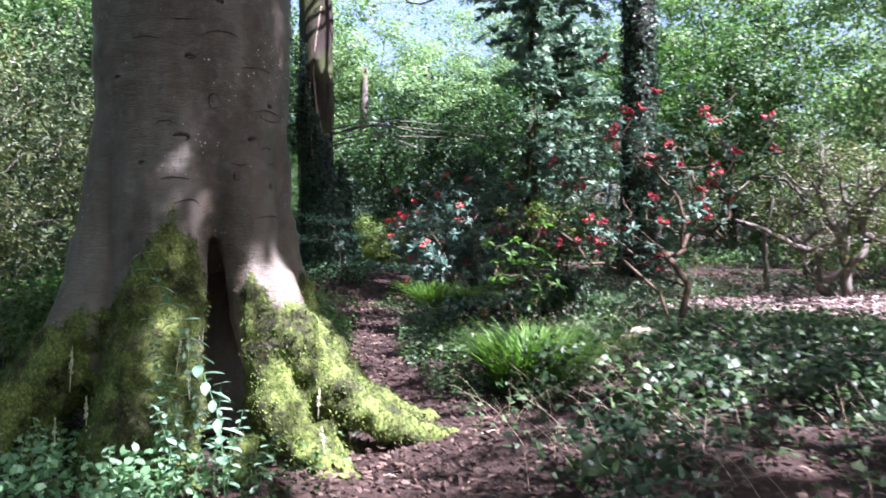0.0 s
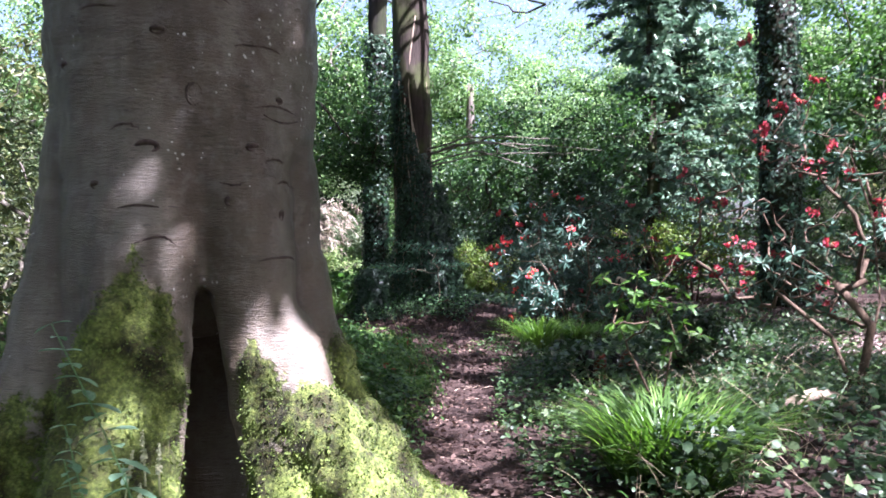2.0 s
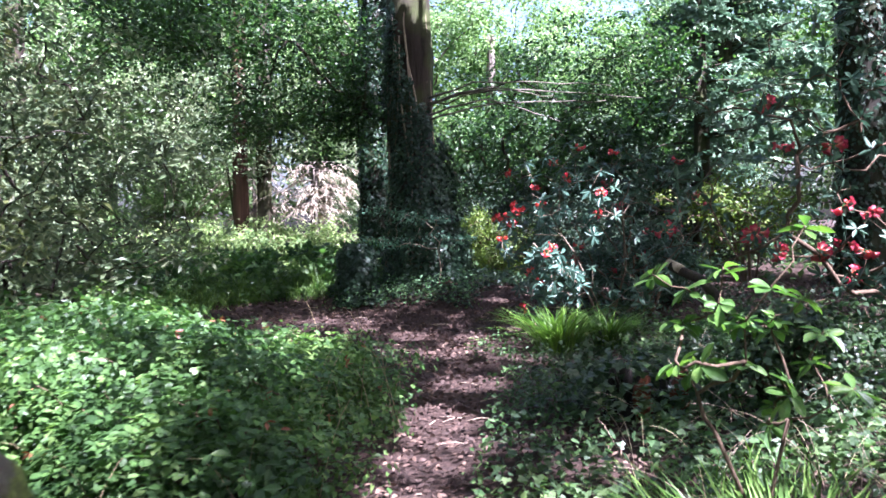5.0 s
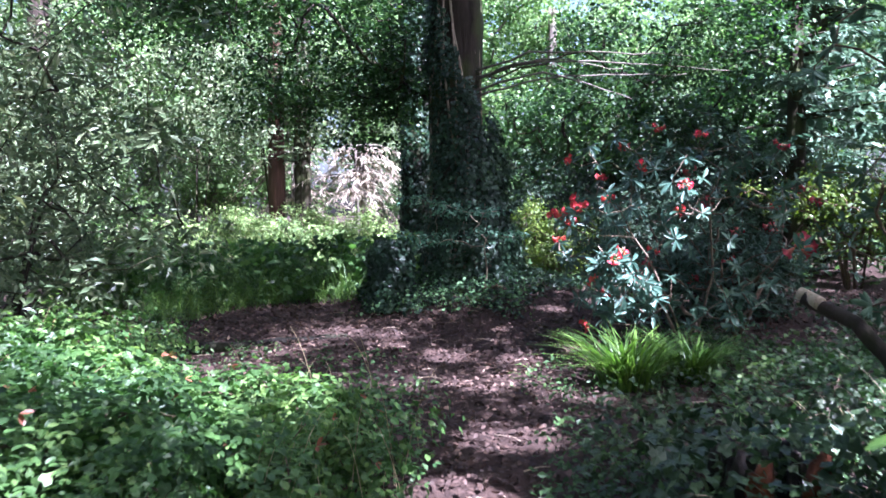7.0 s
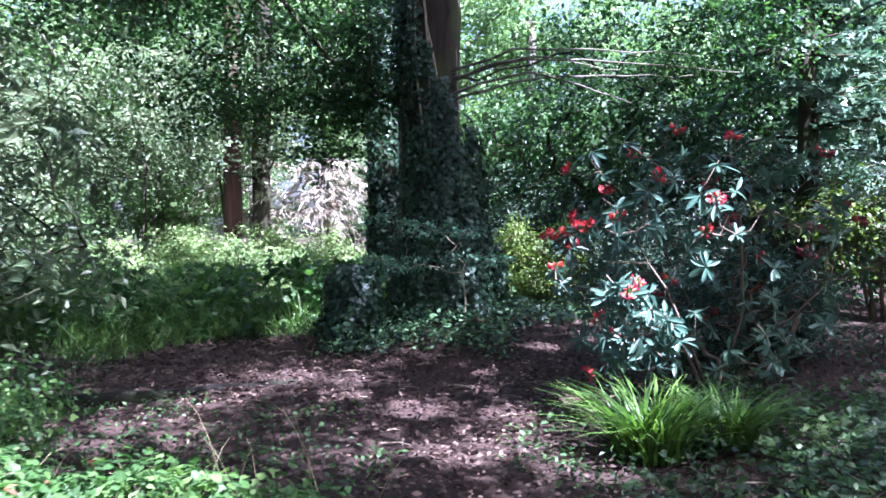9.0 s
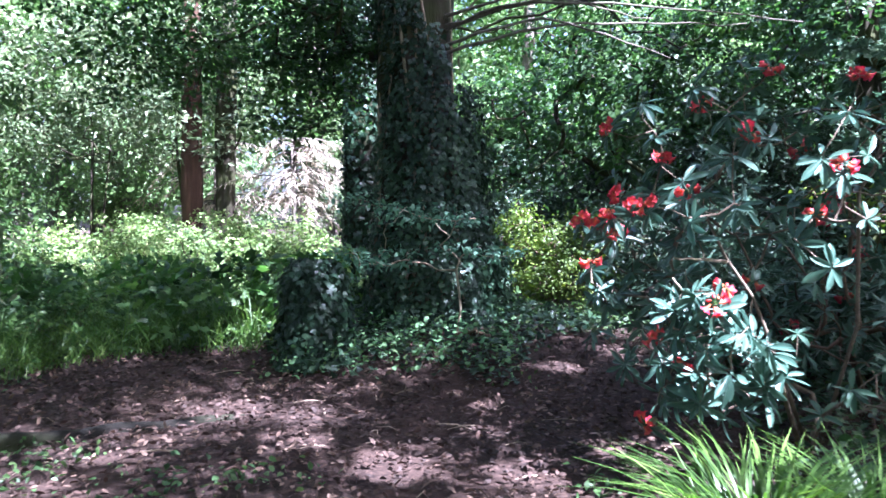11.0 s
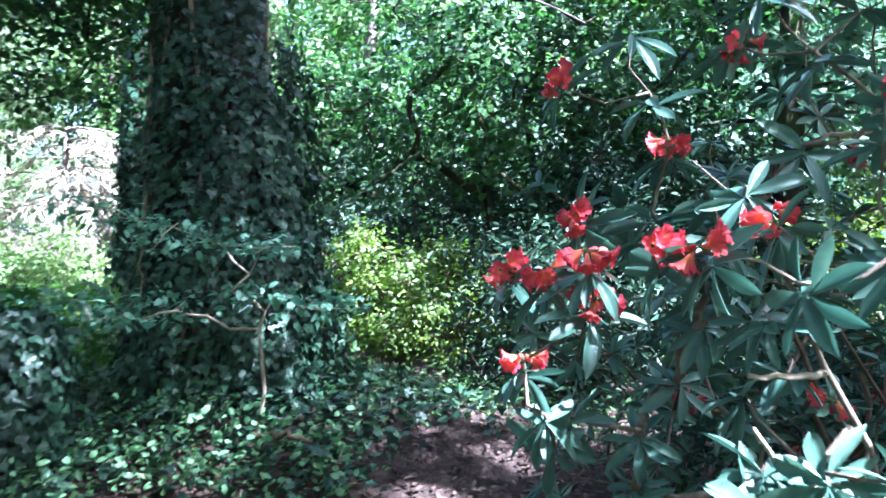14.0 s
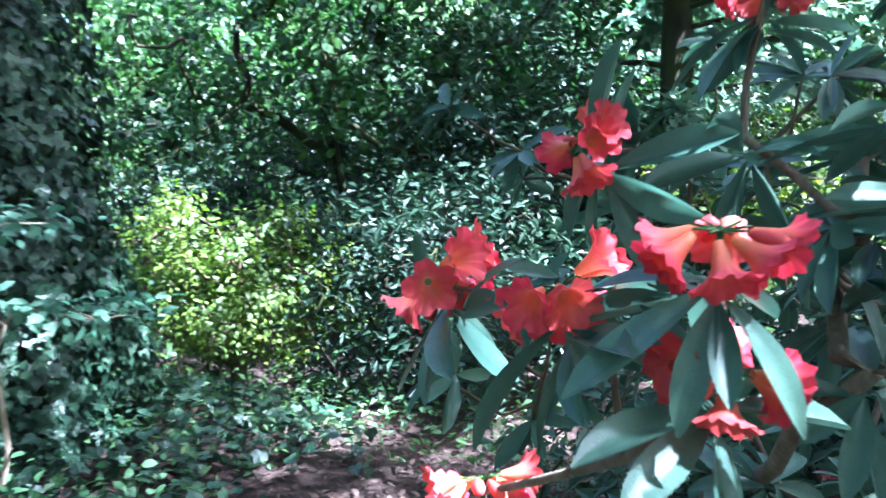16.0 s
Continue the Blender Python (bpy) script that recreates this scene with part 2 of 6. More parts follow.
    nt.links.new(toned.outputs[2], mm.inputs[7])
    nt.links.new(mm.outputs[2], b.inputs["Base Color"])
    rr = ramp(nt, mask, (0, (0.42, 0.42, 0.42)), (1, (0.95, 0.95, 0.95)))
    nt.links.new(rr, b.inputs["Roughness"])
    hh = node(nt, "Mix", data_type="RGBA")
    nt.links.new(mask, hh.inputs[0])
    nt.links.new(lines, hh.inputs[6])
    nt.links.new(fine, hh.inputs[7])
    nt.links.new(wrinkle.outputs[0], hh.inputs[6])
    bump(nt, b, hh.outputs[2], 0.6, 0.02)
    return m


M_BEECH = beech_material()


# ---- mesh tools ----
def mesh_of(name, V, F, mat, smooth=False, sizes=None):
    """A mesh from an array of corners and an array of faces with equal corner counts."""
    me = bpy.data.meshes.new(name)
    V, F = np.asarray(V, np.float32), np.asarray(F, np.int32)
    n, k = F.shape
    me.vertices.add(len(V))
    me.vertices.foreach_set("co", V.ravel())
    me.loops.add(n * k)
    me.loops.foreach_set("vertex_index", F.ravel())
    me.polygons.add(n)
    me.polygons.foreach_set("loop_start", np.arange(0, n * k, k, dtype=np.int32))
    me.polygons.foreach_set("loop_total", np.full(n, k, np.int32))
    me.polygons.foreach_set("use_smooth", np.full(n, smooth))
    me.materials.append(mat)
    me.update(calc_edges=True)
    return me


def piece(name, me, parent=None, at=None, label=""):
    ob = new(name, me)
    if parent:
        ob.parent = parent
    if at is not None:
        ob.matrix_basis = at
    return tagged(ob, label)


def thing(name, at, label, category, group="", kind=""):
    ob = new(name)
    ob.location = at
    ob.empty_display_size = 0.1
    return tagged(ob, label, category, group, kind)


def unit(a):
    return a / np.maximum(np.linalg.norm(a, axis=-1, keepdims=True), 1e-9)


SHAPES = {
    "diamond": ([(0, 0, 0), (0.45, 0.5, 0.10), (1, 0, -0.08), (0.45, -0.5, 0.10)], [(0, 1, 2), (0, 2, 3)]),
    "oval": ([(0, 0, 0), (0.25, 0.4, 0.06), (0.65, 0.42, 0.04), (1, 0, -0.12), (0.65, -0.42, 0.04), (0.25, -0.4, 0.06)],
             [(0, 1, 5), (1, 2, 5), (2, 4, 5), (2, 3, 4)]),
    "ivy": ([(0.25, 0, 0), (0, 0.05, 0), (-0.1, 0.38, 0.04), (0.3, 0.55, -0.02), (0.55, 0.26, 0.03), (1, 0, -0.08), (0.55, -0.26, 0.03), (0.3, -0.55, -0.02), (-0.1, -0.38, 0.04)],
            [(0, 1, 2), (0, 2, 3), (0, 3, 4), (0, 4, 5), (0, 5, 6), (0, 6, 7), (0, 7, 8), (0, 8, 1)]),
    "blade": ([(0, 0.5, 0), (0, -0.5, 0), (0.4, 0.5, -0.02), (0.4, -0.5, -0.02), (0.72, 0.38, -0.24), (0.72, -0.38, -0.24), (0.92, 0, -0.62)],
              [(0, 1, 3), (0, 3, 2), (2, 3, 5), (2, 5, 4), (4, 5, 6)]),
    "long": ([(0, 0, 0), (0.18, 0.28, 0.03), (0.5, 0.5, 0.03), (0.82, 0.36, -0.03), (1, 0, -0.12), (0.82, -0.36, -0.03), (0.5, -0.5, 0.03), (0.18, -0.28, 0.03), (0.5, 0, -0.03)],
             [(0, 1, 8), (1, 2, 8), (2, 3, 8), (3, 4, 8), (4, 5, 8), (5, 6, 8), (6, 7, 8), (7, 0, 8)]),
    "spray": ([(0, 0, 0), (0.3, 0.28, 0), (0.38, 0.08, 0), (0.6, 0.24, -0.04), (0.66, 0.05, -0.05), (1, 0, -0.2), (0.66, -0.05, -0.05), (0.6, -0.24, -0.04), (0.38, -0.08, 0), (0.3, -0.28, 0)],
              [(0, 1, 2), (0, 2, 8), (0, 8, 9), (2, 3, 4), (2, 4, 8), (4, 6, 8), (6, 7, 8), (4, 5, 6)]),
}


def leaves(P, D, N, L, W, shape):
    """Leaves at the points P along D, facing N, of length L and width W: corners and faces."""
    T, F = SHAPES[shape]
    T, F = np.array(T, float), np.array(F)
    n = len(P)
    D = unit(D)
    S = unit(np.cross(N, D))
    N = np.cross(D, S)
    L = np.broadcast_to(np.asarray(L, float), (n,))[:, None, None]
    W = np.broadcast_to(np.asarray(W, float), (n,))[:, None, None]
    V = P[:, None] + L * T[None, :, :1] * D[:, None] + W * T[None, :, 1:2] * S[:, None] + L * T[None, :, 2:] * N[:, None]
    return V.reshape(-1, 3), (F[None] + (np.arange(n) * len(T))[:, None, None]).reshape(-1, 3)


def rand_dirs(n, up=0.0, flat=1.0):
    d = rng.normal(size=(n, 3))
    d[:, 2] = d[:, 2] * flat + up
    return unit(d)


def join(parts):
    V, F, k = [], [], 0
    for v, f in parts:
        V.append(v)
        F.append(np.asarray(f) + k)
        k += len(v)
    return np.concatenate(V), np.concatenate(F)


def tube(pts, radii, sides=6, cap=True):
    """A tube along points: corners and quads."""
    pts, radii = np.asarray(pts, float), np.asarray(radii, float)
    t = unit(np.gradient(pts, axis=0))
    ref = np.where(np.abs(t[:, 2:]) > 0.9, (1.0, 0, 0), (0, 0, 1.0))
    a = unit(np.cross(t, ref))
    for i in range(1, len(a)):
        a[i] = unit(a[i - 1] - t[i] * np.dot(a[i - 1], t[i]))
    b = np.cross(t, a)
    ang = np.linspace(0, 2 * np.pi, sides, endpoint=False)
    V = pts[:, None] + radii[:, None, None] * (np.cos(ang)[None, :, None] * a[:, None] + np.sin(ang)[None, :, None] * b[:, None])
    F = []
    for i in range(len(pts) - 1):
        for j in range(sides):
            k = (j + 1) % sides
            F.append((i * sides + j, i * sides + k, (i + 1) * sides + k, (i + 1) * sides + j))
    V = V.reshape(-1, 3)
    if cap:
        m = len(V)
        V = np.concatenate([V, pts[:1], pts[-1:]])
        e = (len(pts) - 1) * sides
        for j in range(sides):
            k = (j + 1) % sides
            F.append((m, m, k, j))
            F.append((m + 1, m + 1, e + j, e + k))
        F = [f if f[0] != f[1] else (f[0], f[2], f[3], f[3]) for f in F]
        F = [f if f[2] != f[3] else (f[0], f[1], f[2], f[2]) for f in F]
    return V, np.array(F)


def tris(VF):
    V, F = VF
    F = np.asarray(F)
    if F.shape[1] == 3:
        return V, F
    a, b = F[:, (0, 1, 2)], F[:, (0, 2, 3)]
    both = np.concatenate([a, b])
    ok = (both[:, 0] != both[:, 1]) & (both[:, 1] != both[:, 2]) & (both[:, 0] != both[:, 2])
    return V, both[ok]


def curve_pts(points, n=20):
    """A smooth line through points (x, y, z, radius)."""
    p = np.asarray(points, float)
    s = np.concatenate([[0], np.cumsum(np.linalg.norm(np.diff(p[:, :3], axis=0), axis=1))])
    u = np.linspace(0, s[-1], n)
    q = np.stack([np.interp(u, s, p[:, i]) for i in range(p.shape[1])], 1)
    for _ in range(max(1, n // (2 * len(p)))):
        q[1:-1] = (q[:-2] + 2 * q[1:-1] + q[2:]) / 4
    return q[:, :3], q[:, 3]


def limb(points, n=16, sides=8, wobble=0.0):
    p, r = curve_pts(points, n)
    if wobble:
        p[1:] += rng.normal(size=(n - 1, 3)) * wobble
    return tris(tube(p, r, sides))


def branching(trunks, tips, thin=0.004, power=0.42, step=0.25, wob=0.03, sag=0.0, sides=5):
    """Grows branches from trunk lines to the tips: corners, faces, and the last direction at each tip."""
    nodes, parent = [], []
    for line in trunks:
        for i, p in enumerate(line):
            nodes.append(np.array(p, float))
            parent.append(len(nodes) - 2 if i else -1)
    base = nodes[0]
    order = np.argsort([np.linalg.norm(np.array(t) - base) for t in tips])
    chains, ends, tipdir = [], {}, {}
    for k in order:
        t = np.array(tips[k], float)
        A = np.array(nodes)
        d = np.linalg.norm(A - t, axis=1) + 0.35 * np.maximum(0, np.linalg.norm(A - base, axis=1) - np.linalg.norm(t - base)) + 0.25 * np.maximum(0, A[:, 2] - t[2])
        j = int(np.argmin(d))
        a = nodes[j]
        n = max(2, int(np.linalg.norm(t - a) / step) + 1)
        last = j
        for i in range(1, n + 1):
            f = i / n
            q = a + (t - a) * f
            q[2] -= sag * math.sin(math.pi * f) * np.linalg.norm(t - a)
            if i < n:
                q = q + rng.normal(size=3) * wob
            nodes.append(q)
            parent.append(last)
            last = len(nodes) - 1
        tipdir[k] = unit(nodes[last] - nodes[parent[last]])
        ends[k] = last
    load = np.zeros(len(nodes))
    for k in ends:
        i = ends[k]
        while i >= 0:
            load[i] += 1
            i = parent[i]
    rad = thin * np.maximum(load, 0.6) ** power
    kids = {}
    for i, p in enumerate(parent):
        kids.setdefault(p, []).append(i)
    parts, done = [], set()
    for i, p in enumerate(parent):
        if p >= 0 and (len(kids.get(p, [])) > 1 and max(kids[p], key=lambda c: load[c]) != i):
            starts = (p, i)
        elif p == -1:
            starts = (i,)
        else:
            continue
        chain = list(starts)
        while True:
            ks = kids.get(chain[-1], [])
            if not ks:
                break
            chain.append(max(ks, key=lambda c: load[c]))
        if len(chain) < 2:
            continue
        r = rad[chain].copy()
        if len(starts) == 2:
            r[0] = r[1]
        parts.append(tris(tube(np.array([nodes[c] for c in chain]), r, sides)))
    V, F = join(parts)
    return V, F, np.array([tipdir[k] for k in range(len(tips))])


def clumps(centres, per, spread, size, shape="diamond", width=0.6, flat=0.5, droop=-0.25, squash=0.6, up=1.0, core=None):
    """Leaves gathered in loose clumps round the centres."""
    c = np.repeat(np.asarray(centres, float), per, axis=0)
    off = rng.normal(size=c.shape) * spread
    off[:, 2] *= squash
    P = c + off
    D = unit(unit(off) * 0.7 + rand_dirs(len(P), droop, flat))
    N = unit(rng.normal(size=P.shape) * 0.55 + (0, 0, up))
    if core is not None:
        N = unit(rng.normal(size=P.shape) * 0.38 + unit(off) * 0.6 + unit(P - np.asarray(core)) * 0.5 + (0, 0, 0.35))
        D = unit(D - 0.6 * N * np.sum(D * N, axis=1, keepdims=True))
    L = size * rng.uniform(0.6, 1.3, len(P))
    return leaves(P, D, N, L, L * width, shape)


def blob_points(n, centre, radii, hollow=0.3, lumps=0.35, seed=0):
    """Points spread through an uneven ellipsoid, denser near its skin."""
    d = rand_dirs(n)
    r = rng.uniform(hollow ** 3, 1, n) ** (1 / 3)
    bend = np.array([noise.noise(Vector(v * 1.7) + Vector((seed * 7.3, seed * 3.1, 0))) for v in d])
    return np.asarray(centre) + d * (r * (1 + lumps * bend * 1.6))[:, None] * np.asarray(radii)


# ---- the ground ----
PATH = np.array([(0.1, -6), (0.1, 0), (0.05, 3.5), (-0.25, 6.5), (-0.75, 8.8), (-0.95, 11.5), (-1.3, 13.2), (-1.8, 15.0), (-2.4, 16.4)])
RISE_Y = [-40, 0, 5, 8.7, 11.7, 14.5, 16.6, 17.9, 20, 40, 400]
RISE_Z = [-0.2, 0, 0.02, 0.09, 0.17, 0.23, 0.32, 0.46, 0.55, 0.8, 1.0]


def path_gap(x, y):
    """Distance from the path's middle line."""
    x, y = np.asarray(x, float), np.asarray(y, float)
    best = np.full(np.broadcast(x, y).shape, 1e9)
    for (ax, ay), (bx, by) in zip(PATH[:-1], PATH[1:]):
        dx, dy = bx - ax, by - ay
        t = np.clip(((x - ax) * dx + (y - ay) * dy) / (dx * dx + dy * dy), 0, 1)
        best = np.minimum(best, np.hypot(x - ax - t * dx, y - ay - t * dy))
    return best


def smooth(v, a, b):
    t = np.clip((np.asarray(v, float) - a) / (b - a), 0, 1)
    return t * t * (3 - 2 * t)


def ground_z(x, y):
    x, y = np.asarray(x, float), np.asarray(y, float)
    z = np.interp(y, RISE_Y, RISE_Z)
    side = np.interp(y, [0, 5, 8, 11, 14, 17], [0.05, 0.22, 0.22, 0.15, 0.1, 0.05])
    z = z + side * smooth(x, 0.2, 1.8)
    z = z - 0.12 * smooth(-x, 3.5, 7) * smooth(y, 12, 18)
    z = z + 0.28 * np.exp(-((x + 2.5) ** 2 + (y - 19.0) ** 2) / 2.2)
    z = z + 0.03 * np.sin(1.7 * x + 0.6) * np.sin(1.3 * y) + 0.015 * np.sin(4.1 * x + y) * np.sin(3.7 * y - x)
    return z - 0.03 * (1 - smooth(path_gap(x, y), 0.2, 0.7))


def bare(x, y):
    """How bare the soil is: 1 on the path, the trodden clearing and the sunny strip."""
    x, y = np.asarray(x, float), np.asarray(y, float)
    wide = np.interp(y, [0, 6, 9, 12, 14, 16], [1.0, 0.42, 0.26, 0.3, 0.55, 0.95])
    b = 1 - smooth(path_gap(x, y), wide * 0.75, wide * 1.35)
    b = np.maximum(b, 1 - smooth(np.hypot((x + 2.6) / 2.9, (y - 16.0) / 1.35), 0.75, 1.1))
    b = np.maximum(b, 1 - smooth(np.hypot((x + 5.0) / 1.3, (y - 17.2) / 1.1), 0.6, 1.1))
    b = np.maximum(b, 1 - smooth(np.hypot((x + 0.8) / 0.9, (y - 17.6) / 1.3), 0.6, 1.1))
    b = np.maximum(b, 1 - smooth(np.hypot((x - 6.2) / 2.4, (y - 23.6) / 1.8), 0.7, 1.1))
    b = np.maximum(b, 1 - smooth(np.hypot((x - 7.3) / 4.7, (y - 13.2) / 2.5), 0.7, 1.1))
    return b


def build_ground():
    xs = np.concatenate([[-600, -200, -80, -40], np.linspace(-22, -7, 40)[:-1], np.linspace(-7, 9, 161), np.linspace(9, 24, 40)[1:], [42, 80, 200, 600]])
    ys = np.concatenate([[-600, -200, -60, -20], np.linspace(-10, 2, 30)[:-1], np.linspace(2, 21, 191), np.linspace(21, 45, 50)[1:], [70, 120, 250, 700]])
    X, Y = np.meshgrid(xs, ys)
    Z = ground_z(X, Y)
    near = (np.abs(X) < 20) & (Y > 0) & (Y < 30)
    Z = Z + np.where(near, rng.normal(size=Z.shape) * 0.008, 0)
    V = np.stack([X, Y, Z], -1).reshape(-1, 3)
    w, h = len(xs), len(ys)
    i = (np.arange(h - 1)[:, None] * w + np.arange(w - 1)[None]).ravel()
    F = np.stack([i, i + 1, i + w + 1, i + w], 1)
    ob = piece("ground", mesh_of("ground", V, F, M_GROUND, True))
    tagged(ob, "brown leaf mould woodland floor with a trodden path", "ground", kind="structure")


build_ground()


def scatter(n, x0, x1, y0, y1, keep):
    x, y = rng.uniform(x0, x1, n), rng.uniform(y0, y1, n)
    ok = rng.uniform(0, 1, n) < keep(x, y)
    x, y = x[ok], y[ok]
    return np.stack([x, y, ground_z(x, y)], 1)


def stuff(name, VF, mat, label, category, smooth_=False):
    return tagged(piece(name, mesh_of(name, VF[0], VF[1], mat, smooth_)), label, category, kind="stuff")


# ---- trees ----
# Openings in the leaf roof through which sun falls: place on the ground or bark, and radius.
GAPS = [(2.3, 21.0, 5.0, 2.0), (2.9, 20.3, 2.0, 0.95), (3.6, 27, 7, 3.2), (-10, 30, 3, 6.0), (-5.4, 25.4, 1, 2.0), (-13, 24, 2, 4.5), (8, 30, 4, 5.0), (12, 25, 4, 4.0), (6, 23, 3.5, 1.8), (-7, 14, 4.0, 0.8), (-9.5, 18, 4.5, 1.4), (4.5, 28, 9, 2.6), (-0.3, 8.0, 0.1, 0.3), (-0.5, 7.2, 0.05, 0.28), (0.2, 6.5, 0.1, 0.32), (0.1, 9.0, 0.15, 0.3), (-0.85, 9.5, 0.1, 0.25), (-0.8, 10.6, 0.15, 0.28), (-1.05, 11.4, 0.15, 0.3), (0.3, 10.0, 0.4, 0.3), (1.6, 5.6, 0.3, 0.4), (2.6, 7.2, 0.4, 0.4), (6.2, 23.8, 0.6, 2.0), (7.5, 19.0, 0.6, 1.6), (-1.5, 4.5, 0.25, 0.25), (-2.6, 4.6, 0.3, 0.2),
        (-1.12, 5.42, 1.05, 0.3), (-1.0, 5.45, 0.8, 0.5), (-0.75, 5.65, 0.5, 0.5), (-0.4, 5.95, 0.2, 0.42), (-1.42, 5.36, 2.05, 0.12), (-1.48, 5.32, 1.75, 0.13), (-1.36, 5.4, 2.3, 0.10), (-1.6, 5.0, 1.2, 0.14), (-1.62, 4.95, 0.8, 0.12), (-1.12, 5.8, 2.9, 0.12), (0.75, 7.6, 0.75, 0.7), (-0.55, 5.0, 0.0, 0.3), (1.3, 6.9, 0.4, 0.3), (2.0, 8.5, 0.6, 0.3), (-0.75, 15.6, 1.85, 0.2),
        (-2.65, 10.9, 0.95, 0.85), (-8.6, 25.6, 1.5, 3.8), (-7.5, 23.4, 1.0, 1.0), (-7.4, 20.8, 0.9, 0.95), (-5.6, 21.2, 0.9, 0.7), (-9.1, 21.0, 1.0, 0.95), (-6.3, 19.9, 0.8, 0.4), (-0.2, 23.5, 4.5, 2.2), (-3.1, 9.3, 1.0, 0.5), (-2.2, 9.0, 0.9, 0.35), (-1.75, 9.9, 0.8, 0.25), (-2.9, 11.7, 0.7, 0.5), (-3.8, 10.8, 0.9, 0.45), (-8.6, 20.8, 1.0, 1.7), (-3.4, 8.0, 0.9, 0.3), (-1.2, 14.4, 0.25, 0.3), (-1.55, 14.2, 0.25, 0.25), (-1.0, 12.6, 0.2, 0.3), (-0.9, 10.2, 0.1, 0.25),
        (7.0, 13.4, 0.4, 2.4), (4.8, 12.9, 0.4, 1.2), (6.0, 15.4, 0.4, 1.1), (9.5, 14.5, 0.4, 1.8), (0.7, 8.2, 1.4, 0.3), (-8.5, 26.5, 1.5, 4.0), (-3.0, 16.3, 0.3, 0.25), (-0.3, 14.9, 1.25, 0.3), (2.9, 10.3, 1.8, 0.5), (2.5, 5.5, 0.3, 0.3), (3.5, 6.5, 0.3, 0.35), (2.0, 4.6, 0.3, 0.22), (4.3, 8.6, 0.4, 0.5), (3.2, 9.0, 0.5, 0.3), (-1.9, 20.0, 1.8, 0.5), (9.0, 21.0, 3.0, 2.5), (0.0, 30.0, 5.0, 4.5), (3.0, 34.0, 8.0, 4.0), (-0.6, 9.3, 0.1, 0.22), (-5.2, 10.5, 2.5, 0.7),
        (-1.32, 17.65, 0.45, 0.2), (-1.79, 16.69, 0.4, 0.17), (-0.84, 18.27, 0.45, 0.2), (-1.1, 19.4, 0.45, 0.25), (0.13, 19.4, 0.45, 0.3), (-4.66, 18.59, 0.4, 0.3), (-3.66, 16.35, 0.25, 0.2), (-2.97, 15.77, 0.2, 0.12), (-2.18, 15.41, 0.2, 0.2), (-1.26, 15.35, 0.2, 0.27), (-0.65, 13.92, 0.2, 0.25), (-4.2, 14.1, 0.2, 0.2), (-3.7, 14.2, 0.2, 0.15), (-1.0, 10.98, 0.1, 0.22), (-0.4, 8.73, 0.1, 0.25), (0.08, 7.64, 0.1, 0.25), (-1.1, 7.9, 0.1, 0.2), (12, 31, 5, 3.0), (16, 26, 5, 4.0), (9.5, 27, 4, 2.2), (7, 22, 3, 2.0), (12, 20, 3, 2.5), (5.5, 33, 7, 4.0), (-4.0, 33, 6, 4.0), (-12, 32, 6, 5.0), (3.2, 24.0, 5.5, 2.0),
        (2.0, 13.0, 0.4, 0.6), (1.2, 12.4, 0.4, 0.4), (3.0, 13.8, 0.4, 0.7), (-0.05, 15.2, 1.1, 0.22), (0.25, 15.3, 1.7, 0.3), (7.2, 15.2, 2.4, 1.8), (9.5, 17.0, 3.0, 2.2), (8.5, 12.5, 0.4, 1.8), (-3.2, 9.2, 1.0, 0.4), (-4.0, 10.2, 1.0, 0.25), (-2.0, 8.0, 0.7, 0.4), (-2.6, 8.6, 0.8, 0.35), (-2.6, 11.2, 0.9, 0.8), (0.15, 14.9, 1.0, 0.28), (1.2, 9.6, 0.4, 0.35), (2.0, 10.2, 0.6, 0.5), (2.8, 11.0, 2.4, 0.9)]
SUNV = np.array(TO_SUN)


def open_to_sun(P):
    """False where a leaf would close one of the openings."""
    ok = np.ones(len(P), bool)
    for x, y, z, r in GAPS:
        q = P - (x, y, z)
        along = q @ SUNV
        d = np.linalg.norm(q - along[:, None] * SUNV, axis=1)
        ok &= ~((d < r + (0.09 if z < 0.3 or (y < 6.0 and r > 0.25) else 0.0)) & (along > 0.8) & ((P[:, 2] > 6.0) | (r < 1.0)))
    return ok


def crown_mesh(name, centres, per, spread, size, mat, shape="diamond", width=0.6, gaps=True, **kw):
    if gaps:
        centres = centres[open_to_sun(centres)]
    V, F = clumps(centres, per, spread, size, shape, width, **kw)
    if gaps:
        k = len(SHAPES[shape][0])
        f = len(SHAPES[shape][1])
        ok = open_to_sun(V[::k])
        F = F.reshape(-1, f, 3)[ok].reshape(-1, 3)
        used = np.repeat(ok, k)
        remap = np.cumsum(used) - 1
        V, F = V[used], remap[F]
    return mesh_of(name, V, F, mat)


def high_boughs(base, top, radius, n, z0, z1):
    """Bough ends of a tall crown, for the limbs and the leaf clumps."""
    a = rng.uniform(0, 2 * np.pi, n)
    r = radius * np.sqrt(rng.uniform(0.04, 1, n))
    z = z0 + (z1 - z0) * rng.uniform(0, 1, n) * (1.1 - 0.5 * r / radius)
    return np.stack([top[0] + r * np.cos(a), top[1] + r * np.sin(a), z], 1)


